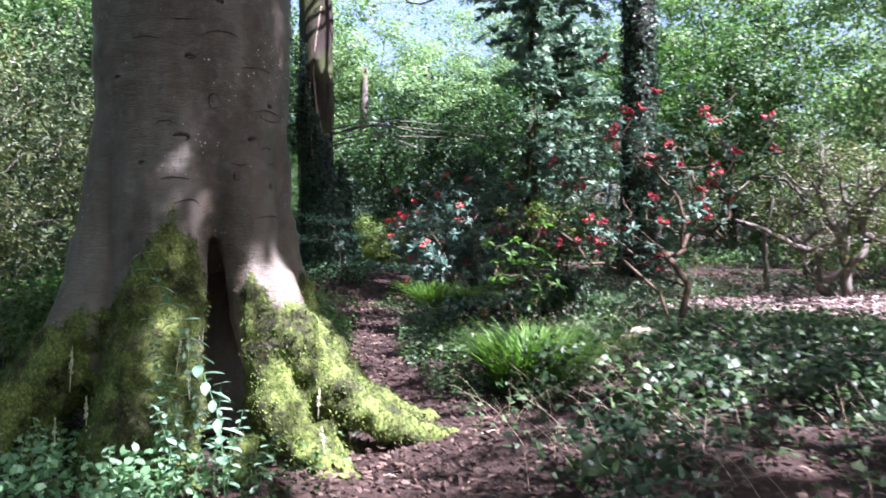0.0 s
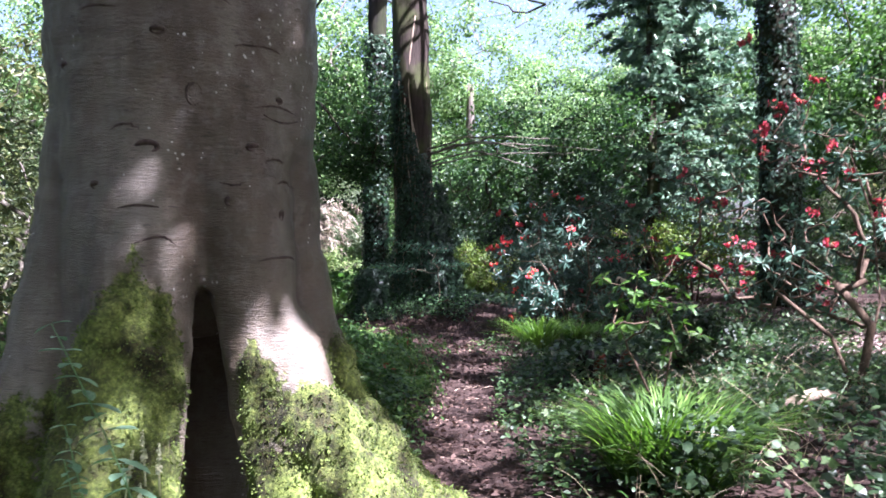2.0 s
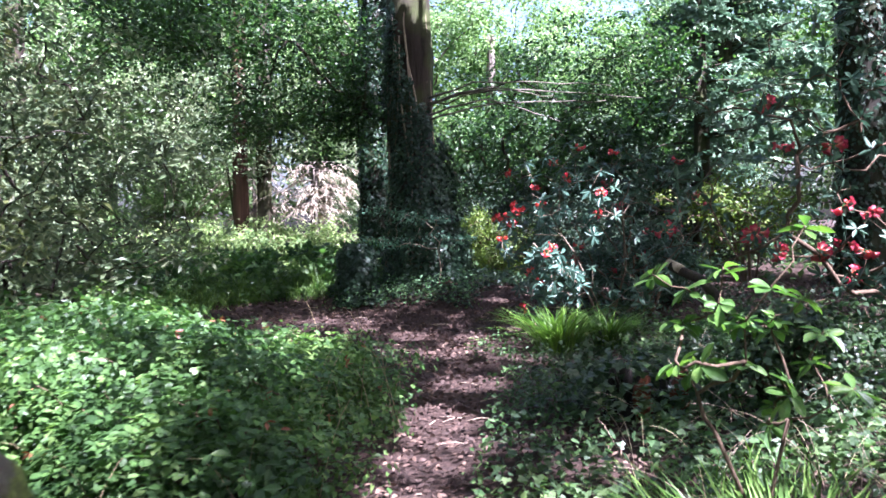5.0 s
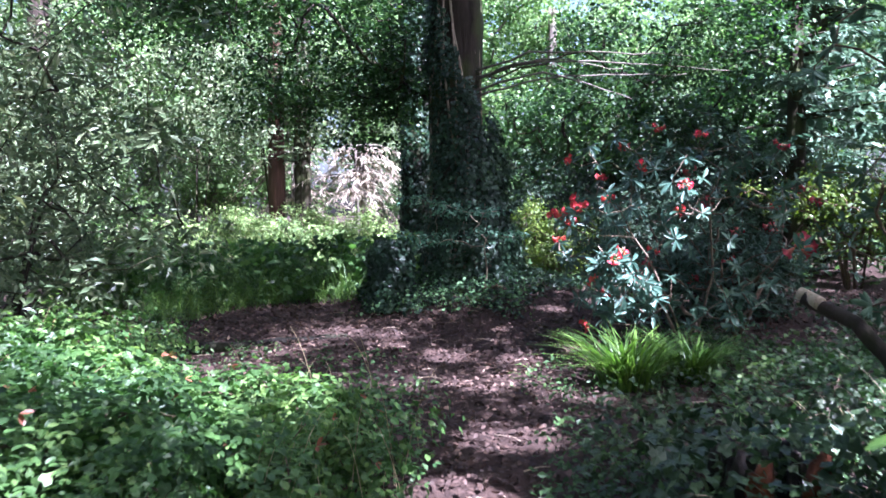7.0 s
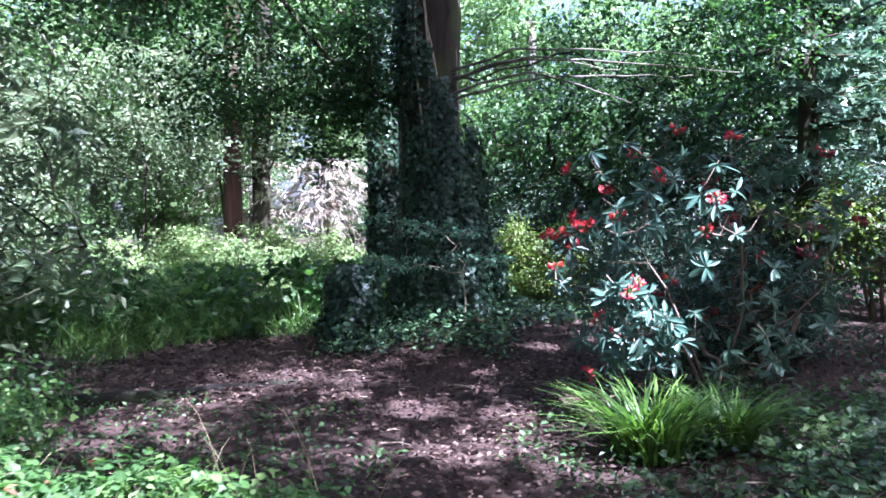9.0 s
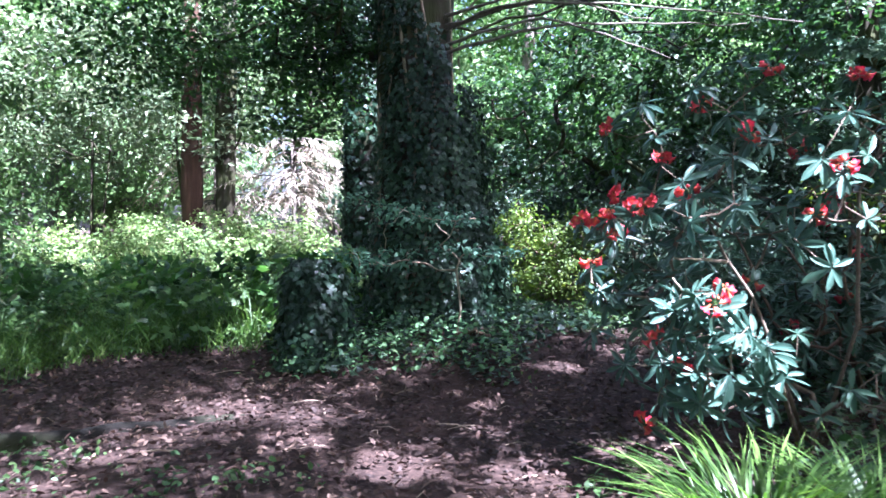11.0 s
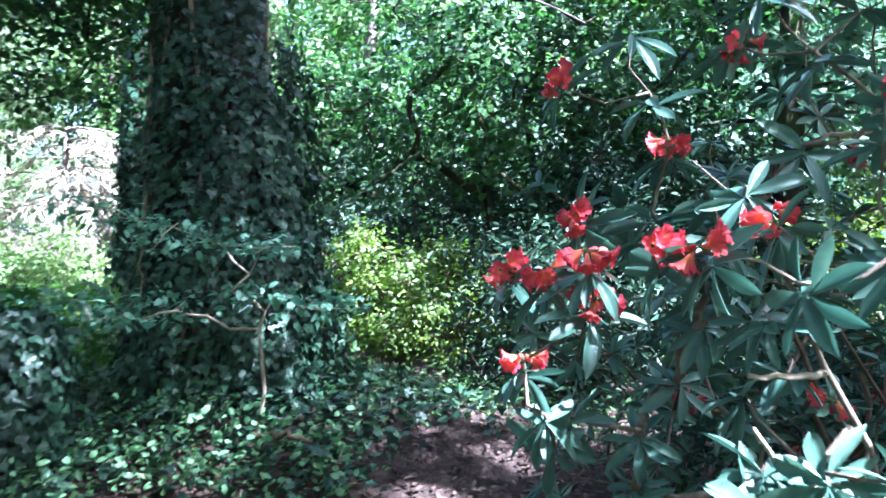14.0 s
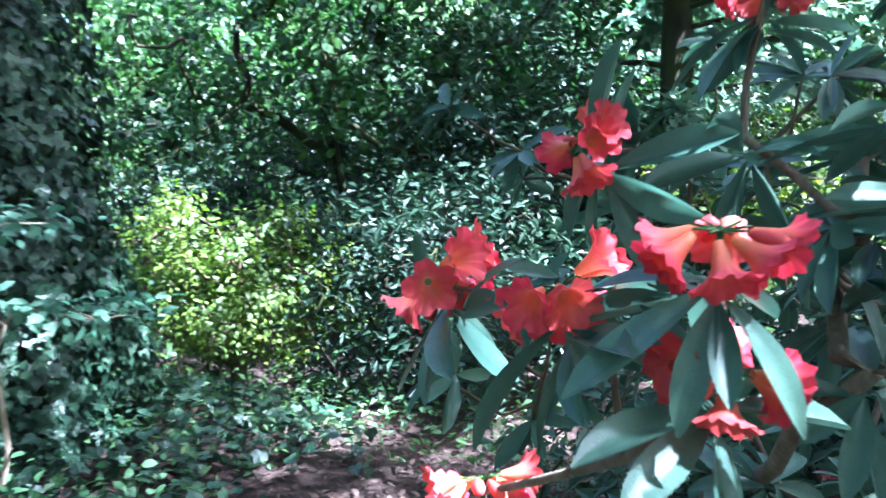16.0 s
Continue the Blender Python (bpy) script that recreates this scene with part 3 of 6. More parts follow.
def tall_crown(tree, top, radius, n, z0, z1, bark, leaf, size=0.17, per=34, spread=0.45, thin=0.012, show=0.0):
    ends = high_boughs(tree, top, radius, n, z0, z1)
    V, F, _ = branching([[top, (top[0] + 0.2, top[1], top[2] + 2.0), (top[0], top[1] + 0.3, top[2] + 4.0)]], ends[: n // 3], thin, 0.5, 0.8, 0.12)
    piece("branchwork", mesh_of("branchwork", V, F, bark, True), tree, tree.matrix_basis.inverted())
    piece("crown", crown_mesh("crown", ends, int(per * 2.2), spread, size, leaf), tree, tree.matrix_basis.inverted())


KNOTS = [(-62, 2.35, 0.032, 0.05), (-80, 2.11, 0.05, 0.022), (-41, 2.13, 0.03, 0.012), (-26, 1.82, 0.01, 0.02), (-53, 1.88, 0.012, 0.014), (-76, 2.61, 0.028, 0.012), (-104, 1.95, 0.02, 0.012), (-26, 2.35, 0.02, 0.008), (-118, 2.5, 0.02, 0.01), (-60, 3.0, 0.022, 0.01), (-100, 3.1, 0.025, 0.012)]
FOLDS = [(-26, 2.33, 13, -0.02), (-24, 2.26, 12, 0.03), (-84, 1.86, 9, -0.015), (-59, 2.8, 14, -0.05), (-80, 2.86, 9, 0.01), (-27, 2.08, 9, -0.03), (-75, 1.72, 12, -0.05), (-27, 1.62, 14, -0.02), (-90, 2.22, 8, -0.03), (-35, 2.6, 13, -0.03), (-50, 1.95, 6, 0.02), (-20, 1.98, 8, -0.02), (-100, 2.75, 10, -0.02)]


def build_beech():
    ax, ay = -1.76, 5.98
    tree = thing("beech_tree", (ax, ay, 0), "huge smooth grey-brown beech with mossy buttressed roots", "tree")
    tree.matrix_basis = pose(ax, ay, 0)

    def at(deg, r, z, rad):
        a = radians(deg)
        return (r * math.cos(a), r * math.sin(a), z, rad)

    parts = [limb([(-0.05, 0.2, 1.3, 0.36), (-0.02, 0.1, 1.7, 0.52), (0, 0.03, 2.1, 0.63), (0, 0, 2.6, 0.675), (0.0, 0, 4.5, 0.66), (0.02, 0, 7.0, 0.60), (0, 0, 9.5, 0.5)], 40, 40)]
    parts.append(limb([(-0.12, 0.6, -0.3, 0.4), (-0.12, 0.56, 1.2, 0.3), (0, 0.12, 2.2, 0.48)], 14, 32))
    roots = [
        # left front buttress, broad and mossy
        [at(-98, 1.00, -0.25, 0.33), at(-97, 0.80, 0.25, 0.33), at(-95, 0.60, 0.85, 0.28), at(-92, 0.47, 1.45, 0.245), at(-90, 0.40, 1.9, 0.27), at(-88, 0.30, 2.6, 0.36)],
        [at(-128, 0.7, -0.25, 0.22), at(-124, 0.48, 0.6, 0.22), at(-118, 0.40, 1.5, 0.25), at(-112, 0.35, 2.5, 0.32)],
        # right front buttress
        [at(-30, 0.92, -0.2, 0.17), at(-29, 0.76, 0.35, 0.19), at(-27, 0.60, 0.85, 0.19), at(-28, 0.50, 1.4, 0.20), at(-34, 0.42, 1.9, 0.26), at(-40, 0.30, 2.6, 0.36)],
        [at(-20, 0.52, 1.25, 0.20), at(-22, 0.78, 0.85, 0.19), at(-21, 1.02, 0.50, 0.15), at(-9, 1.32, 0.22, 0.115), at(4, 1.70, 0.03, 0.08), at(10, 2.0, -0.12, 0.05)],
        [at(-36, 0.80, 0.5, 0.13), at(-38, 1.02, 0.22, 0.13), at(-36, 1.28, 0.02, 0.10), at(-34, 1.48, -0.12, 0.07)],
        # behind on the right
        [at(6, 0.32, 2.8, 0.30), at(8, 0.42, 1.8, 0.24), at(10, 0.62, 0.9, 0.22), at(16, 1.0, 0.4, 0.17), at(22, 1.55, 0.08, 0.10), at(26, 2.0, -0.1, 0.06)],
        # left side
        [at(-152, 0.3, 2.8, 0.33), at(-152, 0.42, 1.9, 0.28), at(-150, 0.66, 0.95, 0.26), at(-150, 1.0, 0.42, 0.22), at(-146, 1.5, 0.08, 0.16), at(-142, 2.05, -0.15, 0.08)],
        [at(178, 0.3, 2.8, 0.3), at(178, 0.45, 1.9, 0.26), at(180, 0.75, 0.8, 0.25), at(-176, 1.3, 0.15, 0.18), at(-172, 1.9, -0.15, 0.1)],
        [at(60, 0.3, 2.6, 0.3), at(60, 0.45, 1.6, 0.26), at(65, 0.8, 0.7, 0.25), at(70, 1.4, -0.1, 0.15)],
        [at(120, 0.3, 2.6, 0.3), at(120, 0.45, 1.6, 0.26), at(120, 0.85, 0.7, 0.25), at(118, 1.5, -0.1, 0.15)],
    ]
    for r in roots:
        parts.append(limb(r, 18, 14, 0.006))
    for k in range(26):
        d = rng.uniform(-160, 40)
        r = rng.uniform(0.75, 1.05)
        parts.append(limb([at(d, r, rng.uniform(-0.1, 0.35), 0.07), at(d + rng.uniform(-8, 8), r + rng.uniform(0.1, 0.3), -0.1, 0.05)], 6, 7))
    V, F = join(parts)
    rough = new("rough", mesh_of("trunk", V, F, M_BEECH, True))
    rm = rough.modifiers.new("fuse", "REMESH")
    rm.mode, rm.voxel_size, rm.use_smooth_shade = "VOXEL", 0.03, True
    sm = rough.modifiers.new("soften", "SMOOTH")
    sm.factor, sm.iterations = 0.5, 5
    tx = bpy.data.textures.new("lumps", "CLOUDS")
    tx.noise_scale = 0.22
    dp = rough.modifiers.new("lumps", "DISPLACE")
    dp.texture, dp.strength, dp.mid_level = tx, 0.05, 0.5
    me = bpy.data.meshes.new_from_object(rough.evaluated_get(bpy.context.evaluated_depsgraph_get()))
    bpy.data.objects.remove(rough)
    k = len(me.vertices)
    co, no = np.empty(k * 3, np.float32), np.empty(k * 3, np.float32)
    me.vertices.foreach_get("co", co)
    me.vertices.foreach_get("normal", no)
    co, no = co.reshape(-1, 3).astype(float), no.reshape(-1, 3).astype(float)
    fuzz = np.array([noise.noise(Vector(v * 2.4)) + 0.5 * noise.noise(Vector(v * 7.0)) for v in co])
    deg = np.degrees(np.arctan2(co[:, 1], co[:, 0]))
    top = np.interp(deg, [-180, -150, -125, -108, -96, -84, -74, -66, -52, -42, -30, -18, 0, 40, 120, 180], [0.8, 0.75, 0.8, 1.15, 1.66, 1.72, 1.55, 1.3, 1.0, 1.22, 1.12, 0.98, 1.15, 1.0, 1.0, 1.1])
    away = np.hypot(co[:, 0], co[:, 1])
    moss = np.clip((top + 0.30 * fuzz - co[:, 2]) / 0.22 + 0.5, 0, 1) * np.clip((away - 0.56) / 0.1, 0, 1)
    bald = np.array([noise.noise(Vector(v * 1.9) + Vector((4.0, 9.0, 2.0))) for v in co])
    moss *= np.clip(1.2 - np.clip(bald - 0.3, 0, 1) * 3, 0, 1)
    swell = np.array([noise.noise(Vector(v * 11.0)) for v in co])
    clod = np.array([noise.noise(Vector(v * 4.5)) for v in co])
    co = co + no * (moss * (0.015 + 0.036 * swell + 0.05 * clod))[:, None]
    # shallow wrinkles round the bole
    wr = np.array([noise.noise(Vector((v[0] * 1.2, v[1] * 1.2, v[2] * 16.0))) for v in co])
    co = co + no * ((1 - moss) * 0.006 * wr)[:, None]
    me.vertices.foreach_set("co", co.astype(np.float32).ravel())
    me.attributes.new("moss", "FLOAT", "POINT").data.foreach_set("value", (moss * 0.75).astype(np.float32))
    me.materials.clear()
    me.materials.append(M_BEECH)
    me.update()
    ob = piece("trunk", me, tree)
    idx = np.flatnonzero((moss > 0.55) & (co[:, 2] > 0.0) & (co[:, 1] < 0.7))
    idx = rng.choice(idx, 90000)
    P = co[idx] + rng.normal(size=(len(idx), 3)) * 0.012 - no[idx] * 0.004
    D = unit(no[idx] * 0.9 + rng.normal(size=P.shape) * 0.6 + (0, 0, -0.35))
    L = rng.uniform(0.006, 0.016, len(idx)) * np.where(rng.uniform(0, 1, len(idx)) < 0.15, 1.9, 1.0)
    tufts = piece("moss", mesh_of("moss", *leaves(P, D, unit(no[idx] + rng.normal(size=P.shape) * 0.6), L, L * 0.6, "diamond"), M_MOSS), tree, None, "thick yellow-green moss tufts")
    tagged(tufts, kind="stuff")

    def on_bark(deg_, z):
        a = radians(deg_)
        near = np.argmin(np.hypot(co[:, 0] - 0.7 * math.cos(a), co[:, 1] - 0.7 * math.sin(a)) + np.abs(co[:, 2] - z))
        return co[near], unit(co[near] * (1, 1, 0))

    # branch scars: a raised lip round a dark eye
    for d_, z_, w_, h_ in KNOTS:
        p, n_ = on_bark(d_, z_)
        side = np.array((-n_[1], n_[0], 0))
        ring = np.linspace(0, 2 * np.pi, 19)
        pts = np.array([p + side * (w_ * math.cos(a)) + np.array((0, 0, h_ * math.sin(a))) - n_ * (0.004 + 0.02 * (w_ * math.cos(a)) ** 2 / 0.01) for a in ring])
        rad = 0.006 + 0.007 * np.clip(np.sin(ring), -0.3, 1) + 0.002
        scar = piece("branch_scar", mesh_of("branch_scar", *tris(tube(pts, rad, 7, False)), M_SCAR, True), tree)
        fan = np.concatenate([[p - n_ * 0.004], pts + n_ * 0.002])
        F_ = np.array([(0, i + 1, i + 2) for i in range(18)])
        piece("scar_hollow", mesh_of("scar_hollow", fan, F_, M_CHAR), scar)
    # long wrinkle folds
    for d_, z_, span, dip in FOLDS:
        pts = []
        for f in np.linspace(-1, 1, 13):
            p, n_ = on_bark(d_ + f * span, z_ + dip * f * f)
            pts.append((p[0] - n_[0] * 0.003, p[1] - n_[1] * 0.003, z_ + dip * f * f))
        piece("bark_fold", mesh_of("bark_fold", *tris(tube(np.array(pts), 0.007 * np.sqrt(np.clip(1 - np.linspace(-1, 1, 13) ** 2, 0.02, 1)), 6)), M_SCAR, True), tree)
    tall_crown(tree, (ax, ay, 9.0), 8.5, 720, 8.0, 14.5, M_GREYBARK, M_CANOPY, 0.17, 40, 0.34, 0.02)
    return tree


beech = build_beech()


def trunk_line(base, height, r0, r1, flare=1.5, lean=(0, 0), sides=18, n=26, rough=0.02):
    z = np.linspace(0, 1, n)
    p = np.stack([base[0] + lean[0] * z, base[1] + lean[1] * z, base[2] - 0.25 + (height + 0.25) * z], 1)
    r = r1 + (r0 - r1) * (1 - z) + r0 * (flare - 1) * np.exp(-z * height / 0.55)
    V, F = tube(p, r, sides)
    k = n * sides
    V[:k] += rng.normal(size=(k, 3)) * rough
    return tris((V, F))


def build_ivy_tree():
    x, y = -2.87, 19.1
    z = float(ground_z(x, y))
    tree = thing("ivy_clad_tree", (x, y, z), "dark furrowed tree thickly clad in ivy at its foot", "tree")
    tree.matrix_basis = pose(x, y, z)
    inv = tree.matrix_basis.inverted()
    piece("stem", mesh_of("stem", *trunk_line((x, y, z), 11, 0.41, 0.33, 1.35), M_DARKBARK, True), tree, inv)
    # ivy: dense low down, thinning up the stem
    n = 26000
    a = rng.uniform(0, 2 * np.pi, n)
    h = rng.uniform(0, 1, n) ** 1.25 * 5.2
    wide = np.interp(h, [0, 0.8, 1.9, 2.5, 5.2], [0.70, 0.63, 0.45, 0.42, 0.39]) + rng.normal(size=n) * 0.05
    lump = np.array([noise.noise(Vector((2.0 * math.cos(p), 2.0 * math.sin(p), 1.3 * q))) + 0.5 * noise.noise(Vector((6 * math.cos(p), 6 * math.sin(p), 4 * q))) for p, q in zip(a, h)])
    wide = wide + 0.11 * lump
    keep = (h < 2.3 + 0.9 * lump) | (np.cos(a - 3.6) + 0.5 * lump > (h - 2.5) / 2.0 - 0.2)
    a, h, wide = a[keep], h[keep], wide[keep]
    out = np.stack([np.cos(a), np.sin(a), np.zeros(len(a))], 1)
    P = np.array((x, y, z)) + np.outer(np.interp(h, [0, 2.2, 3.2], [0.22, 0.14, 0]), (1, 0, 0)) + out * wide[:, None] + np.stack([0 * h, 0 * h, h], 1)
    D = unit(rng.normal(size=P.shape) * 0.35 + (0, 0, -1.0) + out * 0.35)
    N = unit(out + rng.normal(size=P.shape) * 0.35 + (0, 0, 0.35))
    L = rng.uniform(0.035, 0.068, len(P))
    piece("ivy", mesh_of("ivy", *leaves(P, D, N, L, L * 0.95, "ivy"), M_IVY), tree, inv, "dark glossy ivy leaves")
    # bare ivy stems winding up
    vines = []
    for k in range(9):
        a0 = rng.uniform(3.2, 6.2)
        hs = np.linspace(0.2, rng.uniform(3.5, 6), 16)
        rad = 0.405 - 0.007 * hs + 0.14 * np.exp(-hs / 0.55)
        aa = a0 + 0.35 * np.sin(hs * rng.uniform(0.6, 1.5) + k)
        vines.append(tris(tube(np.stack([x + rad * np.cos(aa), y + rad * np.sin(aa), z + hs], 1), np.full(16, rng.uniform(0.008, 0.02)), 5)))
    piece("ivy_stem", mesh_of("ivy_stem", *join(vines), M_PALETWIG, True), tree, inv)
    # low boughs with flat sprays of leaf on the left and the far side
    ends = np.concatenate([
        blob_points(200, (-5.2, 19.2, 4.8), (2.2, 1.6, 1.35), 0.1),
        blob_points(90, (-4.1, 19.6, 3.8), (0.9, 1.0, 0.95), 0.1),
        blob_points(34, (-5.6, 18.8, 3.6), (1.0, 0.8, 0.5), 0.1),
        blob_points(130, (-6.9, 17.6, 5.4), (2.4, 1.8, 1.1), 0.1),
        blob_points(60, (-5.6, 16.6, 5.0), (1.5, 1.4, 0.7), 0.1),
        blob_points(70, (0.6, 20.6, 4.6), (1.9, 1.2, 0.9), 0.1),
    ])
    V, F, _ = branching([[(x, y, z + 3.0), (x, y, z + 4.2), (x, y, z + 5.5)]], ends, 0.0032, 0.4, 0.4, 0.05, 0.03)
    piece("branchwork", mesh_of("branchwork", V, F, M_DARKBARK, True), tree, inv)
    # low boughs take the shade-coloured leaf instead of the canopy leaf
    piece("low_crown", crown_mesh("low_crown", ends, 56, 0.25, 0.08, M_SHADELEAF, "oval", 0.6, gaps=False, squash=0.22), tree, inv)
    # bare arching dead boughs to the right
    dead = []
    for k in range(5):
        z0 = z + rng.uniform(2.5, 3.2)
        e = (x + rng.uniform(2.4, 4.2), y + rng.uniform(-1.2, 1.0), z0 + rng.uniform(-0.2, 0.5))
        dead.append(limb([(x + 0.3, y - 0.2, z0, 0.022), (x + 1.3, y - 0.3, z0 + 0.25, 0.015), (*e, 0.005)], 12, 5, 0.015))
    piece("dead_bough", mesh_of("dead_bough", *join(dead), M_GREYBARK, True), tree, inv, "bare grey dead bough")
    tall_crown(tree, (x, y, 10.5), 8.5, 400, 8.2, 15.0, M_DARKBARK, M_CANOPY, 0.17, 40, 0.34, 0.02)
    return tree


ivy_tree = build_ivy_tree()


def dark_tree(x, y, r, height, label, top_r, n, lean=(0, 0), leaf=None, bark=None):
    z = float(ground_z(x, y))
    tree = thing("woodland_tree", (x, y, z), label, "tree")
    tree.matrix_basis = pose(x, y, z)
    piece("trunk", mesh_of("trunk", *trunk_line((x, y, z), height, r, r * 0.75, 1.4, lean), bark or M_DARKBARK, True), tree, tree.matrix_basis.inverted())
    tall_crown(tree, (x + lean[0], y + lean[1], height - 0.5 + z), top_r, n, height * 0.8, height * 1.35, bark or M_DARKBARK, leaf or M_CANOPY, 0.17, 34, 0.34, 0.02)
    return tree


slim_stem = dark_tree(-4.4, 22.1, 0.27, 11, "slim dark trunk leaning towards the ivy-clad tree, mossy at its foot", 5.0, 150, (0.3, 0), bark=M_SHADEBARK)


def ivy_on_trunk(tree, x, y, z, lean, r, top, n):
    """Ivy leaves hugging a trunk, thinning upwards."""
    a, h = rng.uniform(0, 6.28, n), top * rng.uniform(0, 1, n) ** 1.2
    out = np.stack([np.cos(a), np.sin(a), 0 * a], 1)
    P = np.stack([x + lean * h / 11, y + 0 * h, z + h], 1) + out * (r + 0.03 + 0.5 * r * np.exp(-h / 0.5) + rng.normal(size=n) * 0.025)[:, None]
    L = rng.uniform(0.05, 0.09, n)
    VF = leaves(P, unit(rng.normal(size=P.shape) * 0.4 + (0, 0, -1)), unit(out + rng.normal(size=P.shape) * 0.35 + (0, 0, 0.3)), L, L * 0.95, "ivy")
    tagged(piece("ivy", mesh_of("ivy", *VF, M_IVY), tree, tree.matrix_basis.inverted(), "dark ivy leaves"), kind="stuff")


# ivy added on this stem to darken it like shade
ivy_on_trunk(slim_stem, -4.4, 22.1, float(ground_z(-4.4, 22.1)), 0.3, 0.27, 6.5, 5200)
back_tree = dark_tree(4.5, 19.4, 0.40, 12.5, "dark straight trunk standing behind the red rhododendron", 8.0, 380, bark=M_SHADEBARK)
ivy_on_trunk(back_tree, 4.5, 19.4, float(ground_z(4.5, 19.4)), 0.0, 0.38, 7.5, 5200)
# trees added outside the view, only for the shade of their crowns
shade_tree = dark_tree(8.5, 3.0, 0.40, 9.5, "unseen tall broadleaf tree added to shade the path", 7.5, 540)
dark_tree(9.5, -6.0, 0.38, 9.5, "unseen tall broadleaf tree added to shade the path", 7.0, 330)
dark_tree(-9.5, 12.0, 0.38, 9.5, "unseen tall broadleaf tree added to shade the undergrowth", 6.5, 330)
side_tree = dark_tree(13.0, 14.5, 0.38, 9.5, "unseen tall broadleaf tree added to shade the path", 6.0, 280)
dark_tree(9.5, 8.5, 0.40, 9.5, "unseen tall broadleaf tree added to shade the path", 7.6, 470)
dark_tree(-3.0, -6.0, 0.40, 9.5, "unseen tall broadleaf tree added to shade the path", 7.0, 330)


def shade_bough(tree, root, tip, radii, n):
    """A heavy leafy bough added to a tall tree, out of view, to cast shade."""
    ends = blob_points(n, tip, radii, 0.0)
    inv = tree.matrix_basis.inverted()
    V, F, _ = branching([[root, tuple((np.array(root) + tip) / 2 + (0, 0, 0.4)), tip]], ends[:40], 0.012, 0.45, 0.6, 0.06)
    piece("bough", mesh_of("bough", V, F, M_DARKBARK, True), tree, inv)
    tagged(piece("bough_leafage", crown_mesh("bough_leafage", ends, 40, 0.34, 0.17, M_CANOPY), tree, inv), kind="stuff")


# unseen boughs set towards the sun from spots that need shade
shade_bough(shade_tree, (8.5, 3.0, 8.5), (2.9, 2.6, 10.3), (2.4, 2.0, 1.6), 230)
shade_bough(ivy_tree, (-2.87, 19.1, 9.0), (1.1, 16.4, 9.8), (2.4, 1.9, 1.4), 240)
shade_bough(side_tree, (13.0, 14.5, 8.5), (8.0, 16.9, 9.8), (1.9, 1.6, 1.4), 130)
shade_bough(side_tree, (13.0, 14.5, 8.5), (5.8, 13.2, 9.9), (2.3, 1.7, 1.4), 200)
shade_bough(ivy_tree, (-2.87, 19.1, 9.0), (-0.4, 17.4, 9.7), (1.7, 1.5, 1.4), 150)


# ---- background woods ----
def far_tree(name, label, height, radius, leaf, bark, n=150, per=60, size=0.2, low=1.0):
    """A leafy tree with foliage almost to the ground, built at the origin."""
    tree = thing(name, (0, 0, 0), label, "tree", "trees at the back")
    ends = blob_points(n, (0, 0, low + (height - low) * 0.55), (radius, radius, (height - low) * 0.5), 0.25, 0.5, rng.integers(99))
    piece("trunk", mesh_of("trunk", *trunk_line((0, 0, 0), height * 0.75, 0.035 * height, 0.012 * height, 1.4, (0.2, 0.1), 9, 12), bark, True), tree)
    V, F, _ = branching([[(0, 0, height * 0.15), (0.05, 0, height * 0.4), (0.1, 0, height * 0.7)]], ends[:70], 0.012, 0.45, 0.6, 0.08)
    piece("branchwork", mesh_of("branchwork", V, F, bark, True), tree)
    piece("crown", crown_mesh("crown", ends, per, radius * 0.11, size, leaf, "oval", 0.6, gaps=False, squash=0.5, core=(0, 0, low + (height - low) * 0.45)), tree)
    return tree


def stand(tree, x, y, turn, scale=1.0, label=""):
    z = float(ground_z(x, y)) - 0.05
    t = copy_thing(tree, pose(x, y, z, 0, 0, turn))
    t.scale = (scale,) * 3
    return tagged(t, label)


far_a = far_tree("broadleaf_tree", "broadleaf tree with bright sunlit green leaves", 11, 4.2, M_BROAD, M_GREYBARK, 140, 190, 0.155, 0.3)
far_c = far_tree("broadleaf_tree", "tree with pale grey-green sunlit leaves", 10, 3.8, M_GREY, M_GREYBARK, 130, 140, 0.145, 0.2)
far_b = far_tree("broadleaf_tree", "dense dark green broadleaf tree", 8, 3.0, M_CANOPY, M_DARKBARK, 140, 120, 0.14, 0.2)
far_d = far_tree("broadleaf_tree", "open-crowned tree with bright leaves against the sky", 12, 4.6, M_BROAD, M_GREYBARK, 90, 125, 0.155, 1.5)
